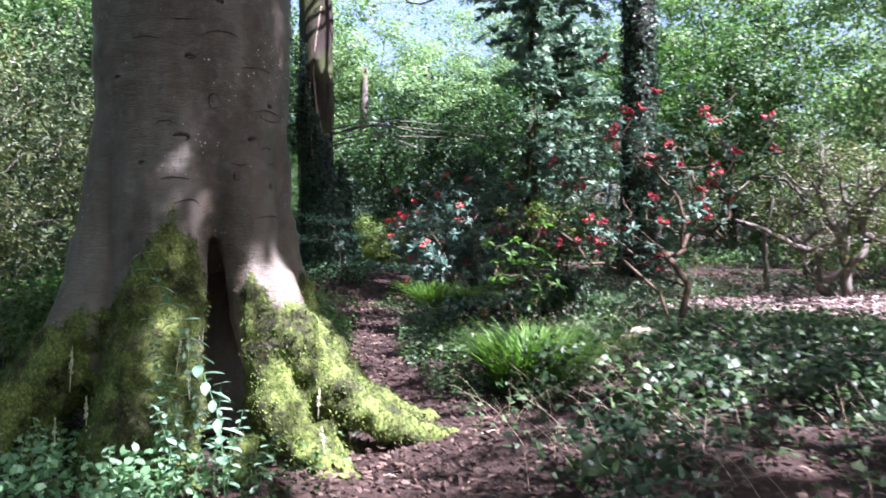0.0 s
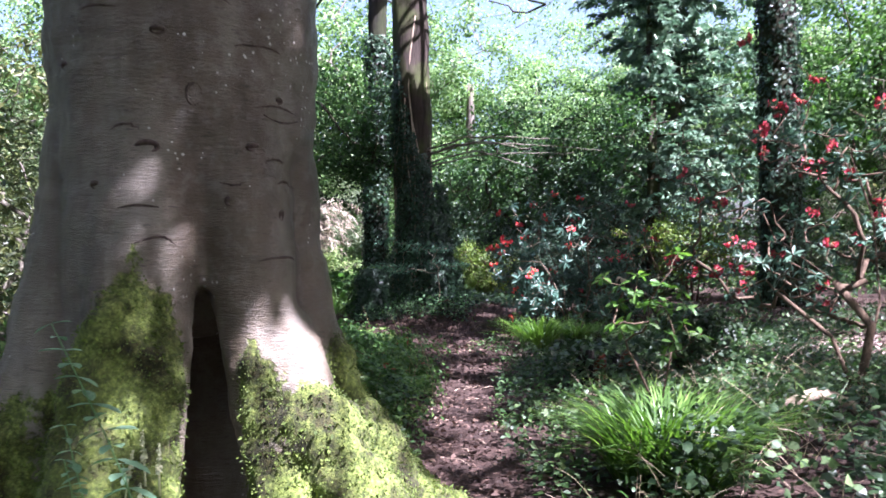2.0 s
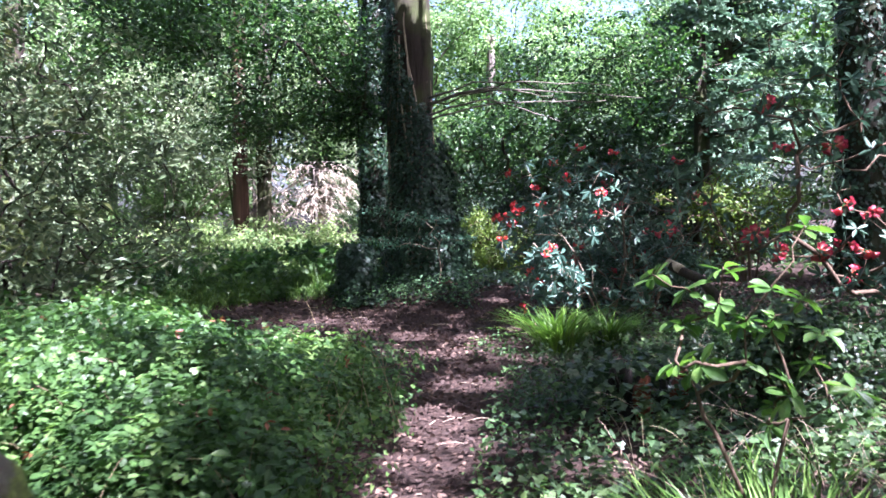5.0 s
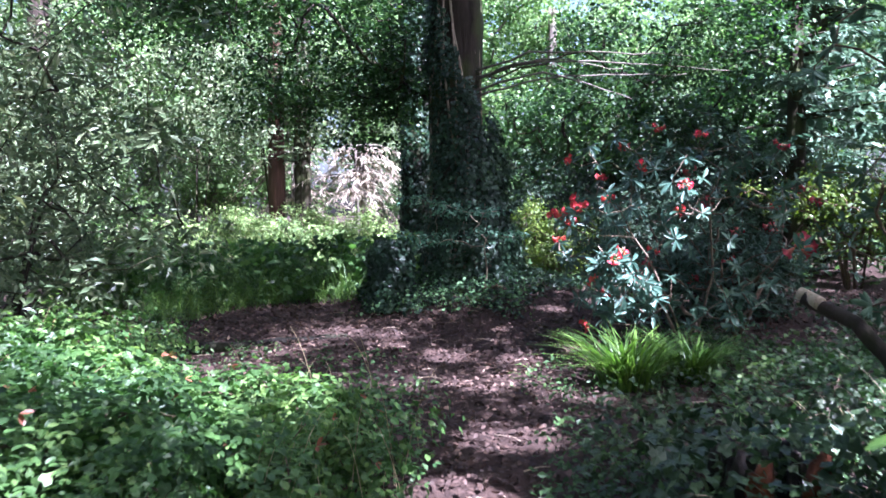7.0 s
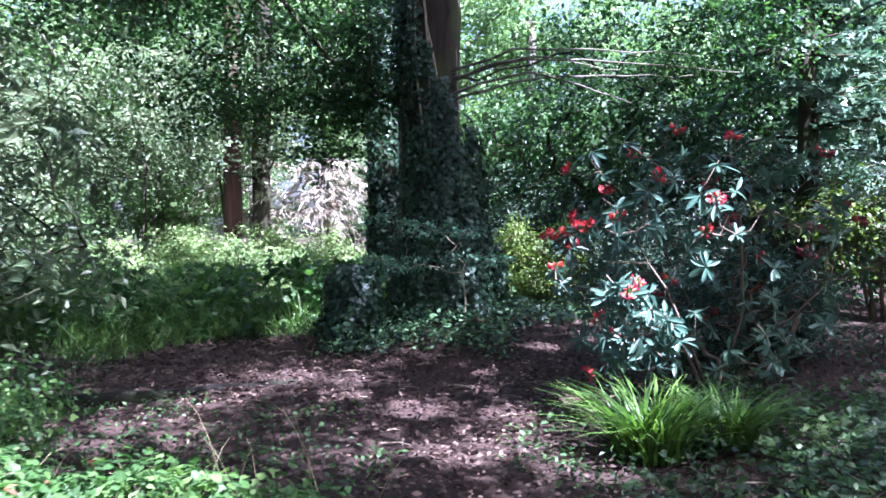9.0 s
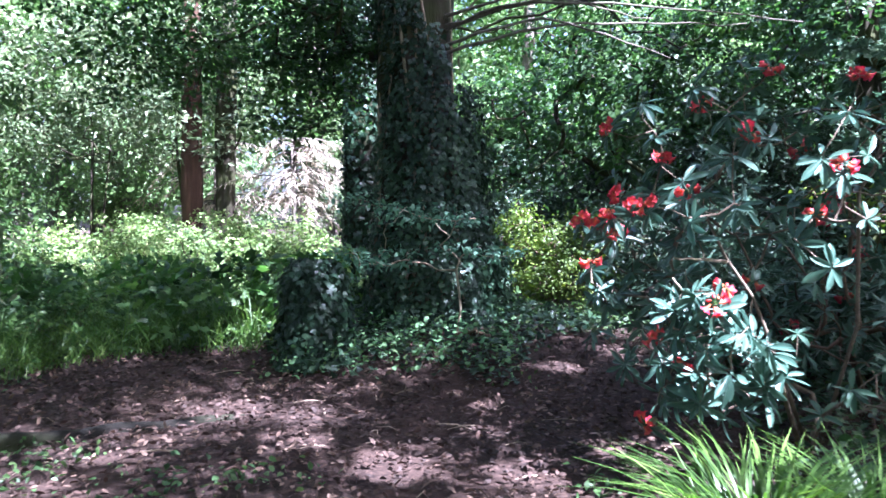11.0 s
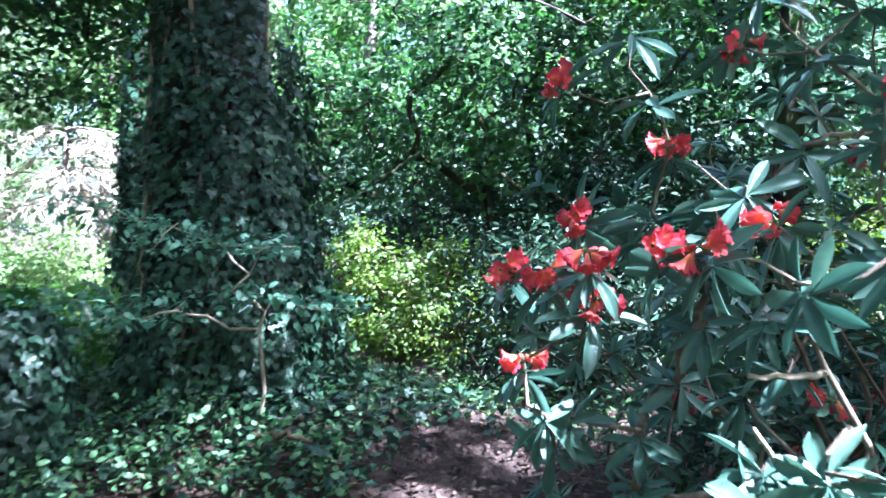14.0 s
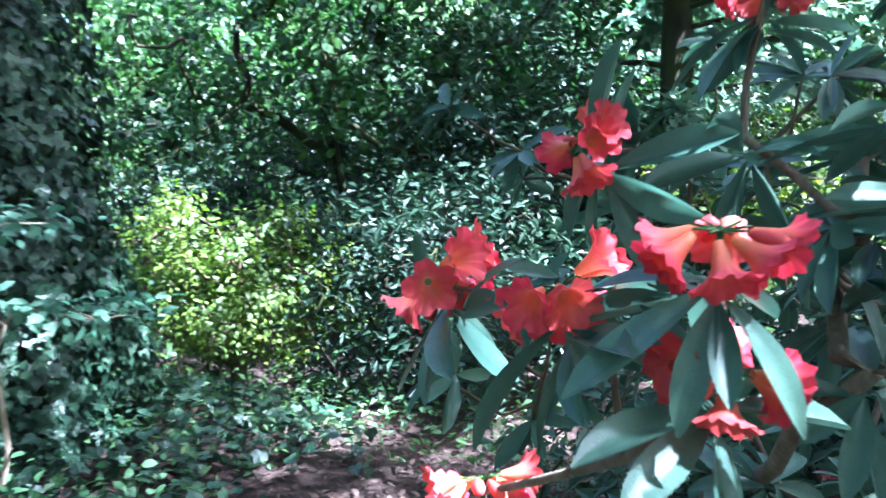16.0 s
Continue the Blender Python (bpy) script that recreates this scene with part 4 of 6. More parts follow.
SPOTS = [(-13, 31, 3, 1.0), (-9.5, 34.5, 3, 1.1), (-20, 22, 2, 1.0), (-16, 27, 3, 0.9), (-12.5, 29, 0, 0.5), (-17.5, 29.5, 2, 0.5), (-22, 29, 2, 1.0), (-7, 32, 2, 0.45), (-19.5, 26, 2, 0.6), (-15, 34, 3, 1.1),
         (-3.2, 33, 0, 0.95), (-6.2, 36, 0, 1.05), (0.9, 36, 0, 0.74), (4.8, 38, 0, 0.9), (-14, 30.5, 0, 1.2), (-10.5, 37, 0, 1.2), (1.5, 44, 3, 0.8), (-0.6, 41, 3, 0.95), (3.4, 42, 3, 1.0), (6.5, 46, 0, 1.0), (-2.5, 30, 1, 0.4), (0.5, 30.5, 1, 0.45), (-5, 30, 1, 0.42), (9.5, 35, 0, 1.1), (12, 32, 0, 1.1), (17, 27, 0, 1.1), (-18, 34, 3, 1.1), (5, 40, 3, 0.9), (-9, 46, 0, 0.7), (13, 45, 0, 1.0), (22, 38, 0, 1.1), (-24, 40, 0, 1.0), (14, 21, 0, 1.0), (9.6, 28.5, 1, 1.1), (18, 12, 0, 1.1), (21, 4, 0, 1.1), (-17, 16, 0, 1.1), (-19, 8, 0, 1.1), (-16, -2, 0, 1.1), (16, -8, 0, 1.1), (-9, -14, 0, 1.0), (3, -16, 0, 1.1), (12, -18, 0, 1.0), (-20, -12, 0, 1.0), (28, 22, 0, 1.2), (-28, 24, 0, 1.1), (-1, 52, 1, 0.6), (5, 55, 1, 0.6), (-7, 55, 1, 0.6), (-14, 55, 1, 0.7), (20, 55, 0, 1.0), (-24, 56, 0, 1.0)]
for x, y, k, s in SPOTS:
    stand((far_a, far_b, far_c, far_d)[k], x, y, rng.uniform(0, 360), s * rng.uniform(0.94, 1.06))
for t, x in ((far_a, 30), (far_b, -30), (far_c, -36), (far_d, 38)):
    t.location = (x, 46, 0.5)


def shrub(name, label, centre, radii, leaf, bark, n, per, size, shape="diamond", width=0.5, spread=0.13, stems=4, category="shrub", gaps=False, twig=0.005, hollow=0.35, **kw):
    x, y, z = centre
    g = float(ground_z(x, y))
    sh = thing(name, (x, y, g), label, category)
    sh.matrix_basis = pose(x, y, g)
    inv = sh.matrix_basis.inverted()
    ends = blob_points(n, centre, radii, hollow, 0.6, rng.integers(99))
    ends = ends[ends[:, 2] > ground_z(ends[:, 0], ends[:, 1]) + 0.05]
    trunks = []
    for k in range(stems):
        a = rng.uniform(0, 6.28)
        trunks.append([(x + 0.1 * math.cos(a), y + 0.1 * math.sin(a), g - 0.1), (x + 0.25 * radii[0] * math.cos(a), y + 0.25 * radii[1] * math.sin(a), g + (z - g) * 0.7)])
    V, F, _ = branching(trunks, ends[:: max(1, len(ends) // 140)], twig, 0.45, 0.25, 0.03)
    piece("branchwork", mesh_of("branchwork", V, F, bark, True), sh, inv)
    piece("foliage", crown_mesh("foliage", ends, per, spread, size, leaf, shape, width, gaps, core=(x, y, z - 0.4 * radii[2]), **kw), sh, inv)
    return sh


M_SUNHERB = leaf_material("fresh_bush_leaf", (0.016, 0.042, 0.012), (0.058, 0.125, 0.03), (0.175, 0.27, 0.075), 0.5, 0.42)
# paler copy of the herb leaf: sunlight put into the colour
M_SUNLIT_HERB = leaf_material("sunlight_paled_leaf", (0.06, 0.11, 0.035), (0.17, 0.25, 0.08), (0.38, 0.46, 0.2), 0.6, 0.4)

# tall shrubs along the left
shrub("evergreen_shrub", "tall olive-leaved evergreen shrub in dappled sun", (-6.0, 9.6, 2.0), (1.9, 1.8, 2.0), M_OLIVE, M_GREYBARK, 420, 26, 0.09, "diamond", 0.4)
shrub("evergreen_shrub", "tall grey-green leaved evergreen shrub", (-6.6, 14.0, 2.3), (2.0, 2.0, 2.4), M_GREY, M_DARKBARK, 330, 24, 0.125, "diamond", 0.4)
shrub("evergreen_shrub", "tall grey-green leaved evergreen shrub", (-9.6, 17.5, 2.6), (2.4, 2.2, 2.7), M_GREY, M_DARKBARK, 280, 24, 0.13, "diamond", 0.4)
shrub("evergreen_shrub", "tall olive-leaved evergreen shrub in dappled sun", (-9.0, 6.5, 2.2), (2.2, 2.2, 2.3), M_OLIVE, M_GREYBARK, 360, 26, 0.10, "diamond", 0.4)



def add_fronds(bush, c, r, n):
    """Compound leaves that arch out of a bush in loose layers."""
    inv = bush.matrix_basis.inverted()
    a = rng.uniform(0, 6.28, n)
    q = np.sqrt(rng.uniform(0, 1, n))
    base = np.stack([c[0] + r[0] * q * np.cos(a), c[1] + r[1] * q * np.sin(a), c[2] + r[2] * (1.05 * np.sqrt(1.02 - q * q * 0.9) - 0.2) + rng.normal(size=n) * 0.05], 1)
    out = unit(np.stack([np.cos(a) * (0.3 + q), np.sin(a) * (0.3 + q), np.zeros(n)], 1) + rng.normal(size=(n, 3)) * (0.5, 0.5, 0.15))
    long = rng.uniform(0.12, 0.27, n)
    P, D, N, L = [], [], [], []
    for k in range(5):
        u = 0.2 + 0.2 * k
        at = base + out * (long * u)[:, None] + np.outer(long * (0.3 * u - 0.75 * u * u), (0, 0, 1))
        side = unit(np.cross(out, (0, 0, 1)))
        for sgn in (-1, 1):
            P.append(at)
            D.append(unit(side * sgn + out * 0.6 + rng.normal(size=out.shape) * 0.2 + (0, 0, -0.15)))
            N.append(unit(rng.normal(size=out.shape) * 0.25 + (0, 0, 1)))
            L.append(long * rng.uniform(0.26, 0.36, n) * (1.1 - 0.45 * u))
    VF = leaves(np.concatenate(P), np.concatenate(D), np.concatenate(N), np.concatenate(L), np.concatenate(L) * 0.55, "long")
    tagged(piece("frond_mass", mesh_of("frond_mass", *VF, M_SUNHERB), bush, inv), kind="stuff")
    red = rng.choice(n, max(3, n // 22), replace=False)
    tip = base[red] + out[red] * (long[red] * 0.9)[:, None]
    VF = leaves(np.repeat(tip, 3, 0), unit(np.repeat(out[red], 3, 0) + rng.normal(size=(3 * len(red), 3)) * 0.5), unit(rng.normal(size=(3 * len(red), 3)) * 0.4 + (0, 0, 1)), 0.05, 0.022, "long")
    tagged(piece("young_growth", mesh_of("young_growth", *VF, M_SHOOT), bush, inv, "reddish young leaf tips"), kind="stuff")


M_SHOOT = leaf_material("red_young_leaf", (0.10, 0.035, 0.02), (0.2, 0.08, 0.04), (0.34, 0.2, 0.08), 0.5, 0.4)
# low bright bushes beside the path, past the beech
LOWB = [((-2.6, 9.6, 0.55), (1.15, 1.2, 0.5)), ((-1.75, 8.6, 0.42), (0.6, 0.9, 0.42)), ((-3.6, 10.6, 0.6), (1.2, 1.1, 0.5)), ((-2.3, 11.3, 0.42), (0.9, 0.7, 0.36)), ((-3.8, 8.4, 0.5), (1.2, 1.2, 0.55)), ((-4.8, 12.0, 0.5), (1.3, 1.2, 0.5))]
for c, r in LOWB:
    bush = shrub("low_bush", "low spreading bush with layered fresh green leaves", c, (r[0], r[1], r[2]), M_SUNHERB, M_TWIG, int(300 * r[0]), 40, 0.046, "ivy", 0.8, 0.09, 5, "bush", True, 0.003, 0.5)
    add_fronds(bush, c, r, int(280 * r[0]))
# undergrowth at the back of the clearing
UNDER = [((-5.5, 18.9, 0.5), (0.9, 0.5, 0.3)), ((-7.0, 18.4, 0.6), (0.9, 0.7, 0.4)), ((-5.3, 20.3, 0.5), (0.8, 0.7, 0.25)), ((-6.4, 20.0, 0.85), (0.5, 0.5, 0.6)), ((-8.0, 19.5, 0.6), (0.9, 0.8, 0.35)), ((-9.4, 21.0, 1.0), (1.1, 1.0, 0.85)), ((-5.0, 22.5, 0.8), (1.4, 1.2, 0.5)), ((-7.4, 23.0, 0.9), (1.6, 1.4, 0.6))]
# beyond y 22 the leaf colour itself carries the clearing's sunlight
for c, r in UNDER:
    shrub("undergrowth_bush", "waist-high tangle of soft green undergrowth", c, r, M_SUNLIT_HERB if c[1] > 22 else M_SUNHERB, M_TWIG, 150, 26, 0.085, "diamond", 0.5, 0.10, 4, "bush", True, 0.003, 0.45)
shrub("golden_bush", "yellow-green leaved bush behind the ivy-clad tree", (-1.6, 20.4, 1.3), (0.62, 0.5, 0.55), M_YELLOW, M_TWIG, 170, 52, 0.045, "oval", 0.55, 0.09, 4, "bush", True)
shrub("golden_bush", "yellow-green leaved bush behind the red rhododendron", (2.9, 20.4, 1.8), (1.2, 0.7, 0.6), M_YELLOW, M_TWIG, 220, 20, 0.065, "oval", 0.55, 0.10, 4, "bush", True)
shrub("dark_shrub", "dense dark shaded evergreen shrub", (-0.1, 20.3, 1.2), (1.0, 0.8, 0.85), M_SHADE_EVERGREEN, M_DARKBARK, 260, 24, 0.09, "diamond", 0.4, 0.12)
shrub("dark_shrub", "dense dark shaded evergreen shrub", (0.8, 17.7, 0.95), (1.0, 0.7, 0.6), M_RHODO_FAR, M_DARKBARK, 260, 22, 0.10, "diamond", 0.36, 0.13)
# shrubs added to darken the background; their shade is mostly leaf colour
shrub("dark_shrub", "dense dark shaded evergreen shrub", (1.6, 24.0, 1.7), (1.8, 1.2, 1.5), M_SHADE_EVERGREEN, M_DARKBARK, 420, 24, 0.10, "diamond", 0.4, 0.14)
shrub("dark_shrub", "dense dark shaded evergreen shrub", (2.6, 22.6, 1.6), (1.5, 0.9, 1.4), M_SHADE_EVERGREEN, M_DARKBARK, 300, 24, 0.10, "diamond", 0.4, 0.14)
shrub("dark_shrub", "dense dark shaded evergreen shrub", (0.9, 21.8, 1.9), (1.5, 0.8, 1.2), M_SHADE_EVERGREEN, M_DARKBARK, 330, 24, 0.10, "diamond", 0.4, 0.14)
shrub("dark_shrub", "dense dark shaded evergreen shrub", (-1.0, 24.5, 2.0), (1.3, 0.9, 1.5), M_SHADE_EVERGREEN, M_DARKBARK, 330, 24, 0.10, "diamond", 0.4, 0.14)
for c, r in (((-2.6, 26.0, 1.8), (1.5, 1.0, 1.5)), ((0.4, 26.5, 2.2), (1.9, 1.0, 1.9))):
    shrub("dark_shrub", "dense dark shaded evergreen shrub", c, r, M_SHADE_EVERGREEN, M_DARKBARK, 320, 24, 0.11, "diamond", 0.4, 0.15)
# dark middle layer of trees, shaded by leaf colour
for c, r in (((-2.3, 26.4, 3.6), (1.6, 1.0, 1.4)), ((0.3, 27.2, 3.7), (1.9, 1.0, 1.5)), ((2.6, 26.4, 3.5), (1.6, 1.0, 1.5))):
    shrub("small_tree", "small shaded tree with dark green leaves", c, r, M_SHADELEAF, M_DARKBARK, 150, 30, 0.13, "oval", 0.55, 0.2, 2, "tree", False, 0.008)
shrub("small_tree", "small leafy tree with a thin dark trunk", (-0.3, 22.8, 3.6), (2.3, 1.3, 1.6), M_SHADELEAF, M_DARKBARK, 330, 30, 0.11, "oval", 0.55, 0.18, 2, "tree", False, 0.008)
gnarled = shrub("gnarled_shrub", "old shrub with bent grey stems and sunny leaves", (7.2, 15.2, 2.2), (2.0, 1.6, 1.2), M_OLIVE, M_GREYBARK, 260, 22, 0.085, "diamond", 0.45, 0.14, 3, "shrub", True, 0.009)
def bent_limb(points):
    limb_ob = piece("bent_limb", mesh_of("bent_limb", *limb(points, 16, 8, 0.01), M_GREYBARK, True), gnarled, gnarled.matrix_basis.inverted())
    return limb_ob


bent_limb([(7.2, 15.0, 0.4, 0.10), (7.15, 15.0, 1.2, 0.085), (7.0, 15.0, 1.6, 0.075), (6.7, 15.0, 2.1, 0.06), (6.75, 15.0, 3.1, 0.03)])
bent_limb([(7.1, 15.0, 1.45, 0.06), (6.75, 14.95, 1.2, 0.055), (6.3, 14.9, 1.25, 0.05), (5.65, 14.8, 1.6, 0.04), (5.1, 14.7, 1.75, 0.025)])
bent_limb([(7.05, 15.0, 1.5, 0.05), (7.4, 15.1, 2.0, 0.04), (7.5, 15.1, 2.7, 0.02)])
bent_limb([(6.0, 15.6, 0.5, 0.05), (5.95, 15.6, 1.4, 0.045), (6.1, 15.6, 2.2, 0.03)])
shrub("evergreen_shrub", "broad leafy shrub at the sunny strip", (10.0, 17.5, 2.0), (2.4, 1.8, 2.0), M_BROAD, M_GREYBARK, 360, 24, 0.1, "diamond", 0.5, 0.15)
shrub("evergreen_shrub", "tall grey-green leaved evergreen shrub", (8.8, 26.5, 2.2), (2.6, 1.6, 2.3), M_GREY, M_GREYBARK, 380, 24, 0.1, "diamond", 0.4, 0.15)


def conifer(x, y, height, radius, leaf, label, n=110, z0=2.0, size=0.3, sag=0.35, per=26):
    z = float(ground_z(x, y))
    tree = thing("conifer", (x, y, z), label, "tree")
    tree.matrix_basis = pose(x, y, z)
    inv = tree.matrix_basis.inverted()
    piece("trunk", mesh_of("trunk", *trunk_line((x, y, z), height, 0.028 * height, 0.03, 1.3, (0, 0), 10, 14), M_DARKBARK, True), tree, inv)
    arms, sp = [], []
    for k in range(n):
        h = z0 + (height - z0) * (k / n) ** 0.9
        a = rng.uniform(0, 6.28)
        r = radius * (1 - 0.7 * (h - z0) / (height - z0)) * rng.uniform(0.35, 1.12) * (1 + 0.3 * math.sin(2 * a + 0.9 * h))
        h, tip = h + rng.normal() * 0.25, sag * rng.uniform(0.2, 1.9)
        p = np.array([[x + r * f * math.cos(a), y + r * f * math.sin(a), z + h + r * (0.22 * f - tip * f * f)] for f in np.linspace(0, 1, 7)])
        arms.append(tris(tube(p, np.linspace(0.03, 0.006, 7), 4)))
        f = rng.uniform(0.02, 1, per) ** 0.6
        P = np.stack([np.interp(f, np.linspace(0, 1, 7), p[:, i]) for i in range(3)], 1)
        side = np.stack([-math.sin(a) * np.ones(per), math.cos(a) * np.ones(per), np.zeros(per)], 1) * rng.choice([-1, 1], per)[:, None]
        D = unit(side * 0.8 + np.array((math.cos(a), math.sin(a), 0)) * 0.7 + (0, 0, -0.3) + 0.45 * rng.normal(size=(per, 3)))
        N = unit(rng.normal(size=(per, 3)) * 0.55 + (0, 0, 1))
        L = size * rng.uniform(0.6, 1.3, per)
        sp.append(leaves(P, D, N, L, L * 0.8, "spray"))
    tagged(piece("branchwork", mesh_of("branchwork", *join(arms), M_DARKBARK, True), tree, inv), kind="stuff")
    piece("foliage", mesh_of("foliage", *join(sp), leaf), tree, inv)
    return tree


conifer(3.6, 27.5, 12, 5.0, M_NEEDLE, "blue-green conifer with tiered drooping boughs", 260, 0.6, 0.32, 0.28, 90)
conifer(2.3, 22.0, 7.5, 2.1, M_NEEDLE, "blue-green conifer behind the red rhododendron", 110, 0.8, 0.26, 0.3, 55)
def drooping_conifer(x, y, height, reach, n, label):
    """Bare-looking boughs that arch over and hang, with thin pale sprays along them."""
    z = float(ground_z(x, y))
    tree = thing("drooping_conifer", (x, y, z), label, "tree")
    tree.matrix_basis = pose(x, y, z)
    inv = tree.matrix_basis.inverted()
    piece("trunk", mesh_of("trunk", *trunk_line((x, y, z), height, 0.09, 0.02, 1.3, (0, 0), 8, 10), M_GREYBARK, True), tree, inv)
    arms, sp = [], []
    u = np.linspace(0, 1, 9)
    for k in range(n):
        h, a, r = rng.uniform(0.5, 1.0) * height, rng.uniform(0, 6.28), reach * rng.uniform(0.4, 1.15)
        fall = rng.uniform(0.1, 0.55) * r
        p = np.stack([x + r * u * math.cos(a), y + r * u * math.sin(a) * 0.7, z + h + 0.35 * r * u - (fall + 0.35 * r) * u ** 1.8], 1)
        arms.append(tris(tube(p, np.linspace(0.018, 0.004, 9), 4)))
        m = 34
        f = rng.uniform(0.15, 1, m)
        P = np.stack([np.interp(f, u, p[:, i]) for i in range(3)], 1)
        D = unit(np.array((math.cos(a), math.sin(a), 0)) * 0.7 + np.outer(rng.normal(size=m), (-math.sin(a), math.cos(a), 0)) * 0.55 + (0, 0, -0.55) + 0.2 * rng.normal(size=(m, 3)))
        L = rng.uniform(0.14, 0.36, m)
        sp.append(leaves(P, D, unit(rng.normal(size=(m, 3)) * 0.4 + (0, 0, 1)), L, L * 0.2, "spray"))
    tagged(piece("branchwork", mesh_of("branchwork", *join(arms), M_GREYBARK, True), tree, inv), kind="stuff")
    piece("foliage", mesh_of("foliage", *join(sp), M_STRAW), tree, inv)


drooping_conifer(-6.9, 25.8, 2.9, 1.5, 46, "sunlit conifer with pale drooping dry sprays")
drooping_conifer(-8.9, 26.6, 3.0, 1.5, 34, "sunlit conifer with pale drooping dry sprays beside a red trunk")
# weeds whose pale leaf colour stands in for full sun
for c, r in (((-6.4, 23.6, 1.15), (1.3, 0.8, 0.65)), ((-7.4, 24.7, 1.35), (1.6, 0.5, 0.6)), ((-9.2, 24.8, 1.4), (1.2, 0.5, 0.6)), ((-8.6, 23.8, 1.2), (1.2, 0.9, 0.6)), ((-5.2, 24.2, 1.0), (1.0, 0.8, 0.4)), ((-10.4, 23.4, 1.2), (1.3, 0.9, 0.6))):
    shrub("sunny_weeds", "green weeds in the far clearing, sunlight put into their pale colour", c, r, M_SUNLIT_HERB, M_TWIG, 200, 22, 0.09, "diamond", 0.5, 0.10, 4, "weeds", True, 0.003)


def stub_trunk(x, y, h, r, mat, label):
    z = float(ground_z(x, y))
    ob = piece("bare_trunk", mesh_of("bare_trunk", *trunk_line((0, 0, 0), h, r, r * 0.8, 1.5, (0.1, 0), 12, 12, 0.03), mat, True), None, pose(x, y, z))
    tagged(ob, label, "tree trunk")


stub_trunk(-8.6, 25.0, 12, 0.18, M_REDBARK, "red-brown tree trunk in the sunny clearing")
stub_trunk(-13.4, 23.0, 12, 0.25, M_DARKBARK, "slim dark tree trunk at the clearing")
stub_trunk(-8.2, 25.6, 12, 0.2, M_DARKBARK, "slim dark tree trunk at the clearing")


for c, r in (((-8.6, 25.2, 4.9), (1.9, 1.4, 1.9)), ((-10.9, 25.2, 4.6), (1.8, 1.5, 1.9)), ((-13.2, 23.2, 4.4), (1.9, 1.6, 2.2)), ((-12.0, 21.5, 2.2), (1.3, 1.2, 1.4))):
    shrub("slim_tree", "slim tree with pale sunlit grey-green leaves", c, r, M_GREY, M_DARKBARK, 190, 24, 0.13, "diamond", 0.5, 0.2, 2, "tree", True, 0.003)

shrub("bramble_bush", "small dark bramble bush against the leaning log", (1.5, 10.8, 0.75), (0.45, 0.35, 0.4), M_BRAMBLE, M_TWIG, 110, 22, 0.065, "oval", 0.6, 0.07, 4, "bush", False, 0.003)

# ---- ivy-clad stump ----
def build_stump():
    x, y = -3.45, 17.6
    z = float(ground_z(x, y))
    st = thing("ivy_covered_stump", (x, y, z), "low tree stump wholly covered in dark ivy", "stump")
    st.matrix_basis = pose(x, y, z)
    piece("stump", mesh_of("stump", *trunk_line((0, 0, 0), 0.82, 0.21, 0.17, 1.3, (0.02, 0), 12, 8, 0.02), M_DARKBARK, True), st)
    n = 4200
    a, h = rng.uniform(0, 6.28, n), rng.uniform(0, 1, n) ** 0.9 * 0.94
    out = np.stack([np.cos(a), np.sin(a), 0 * a], 1)
    rad = np.interp(h, [0, 0.2, 0.78, 0.95], [0.32, 0.265, 0.26, 0.14]) + rng.normal(size=n) * 0.035
    P = out * rad[:, None] + np.stack([0 * h, 0 * h, h], 1)
    L = rng.uniform(0.035, 0.075, n)
    piece("ivy", mesh_of("ivy", *leaves(P, unit(rng.normal(size=P.shape) * 0.4 + (0, 0, -0.9) + 0.3 * out), unit(out + (0, 0, 0.4) + 0.35 * rng.normal(size=P.shape)), L, L, "ivy"), M_IVY), st, None, "dark glossy ivy leaves")


build_stump()


# ---- rhododendrons ----
def petal_mesh(mat):
    """A flared five-lobed funnel along +z."""
    rings, sides = 9, 40
    V, F, throat = [], [], []
    for i in range(rings):
        f = i / (rings - 1)
        for j in range(sides):
            a = 2 * math.pi * j / sides
            lobe = abs(math.cos(2.5 * a)) ** 0.7
            open_ = max(0.0, (f - 0.45) / 0.55)
            r = 0.0045 + 0.014 * f + 0.006 * open_ ** 1.5 + 0.012 * lobe * open_ ** 2.2
            z = 0.047 * f + open_ ** 2 * (0.006 * lobe - 0.006) - 0.010 * max(0.0, open_ - 0.6) * lobe
            r += 0.0016 * open_ * math.sin(15 * a + 4 * f)
            z += 0.0028 * open_ ** 2 * math.sin(12.0 * a + 2.0)
            V.append((r * math.cos(a), r * math.sin(a), z * 1.15))
            throat.append(max(0.0, 1 - f * 1.25) ** 0.8)
    for i in range(rings - 1):
        for j in range(sides):
            k = (j + 1) % sides
            F.append((i * sides + j, i * sides + k, (i + 1) * sides + k, (i + 1) * sides + j))
    me = mesh_of("flower", np.array(V), np.array(F), mat, True)
    at = me.attributes.new("throat", "FLOAT", "POINT")
    at.data.foreach_set("value", np.array(throat, np.float32))
    return me


FLOWER, CRIMSON_FLOWER = petal_mesh(M_PETAL), petal_mesh(M_CRIMSON)


def bud_mesh():
    V, F = tris(limb([(0, 0, 0, 0.004), (0, 0, 0.012, 0.008), (0, 0, 0.028, 0.011), (0, 0, 0.04, 0.004)], 8, 8))
    me = mesh_of("flower_bud", V, F, M_PETAL, True)
    at = me.attributes.new("throat", "FLOAT", "POINT")
    at.data.foreach_set("value", np.full(len(V), 0.15, np.float32))
    return me


BUD = bud_mesh()


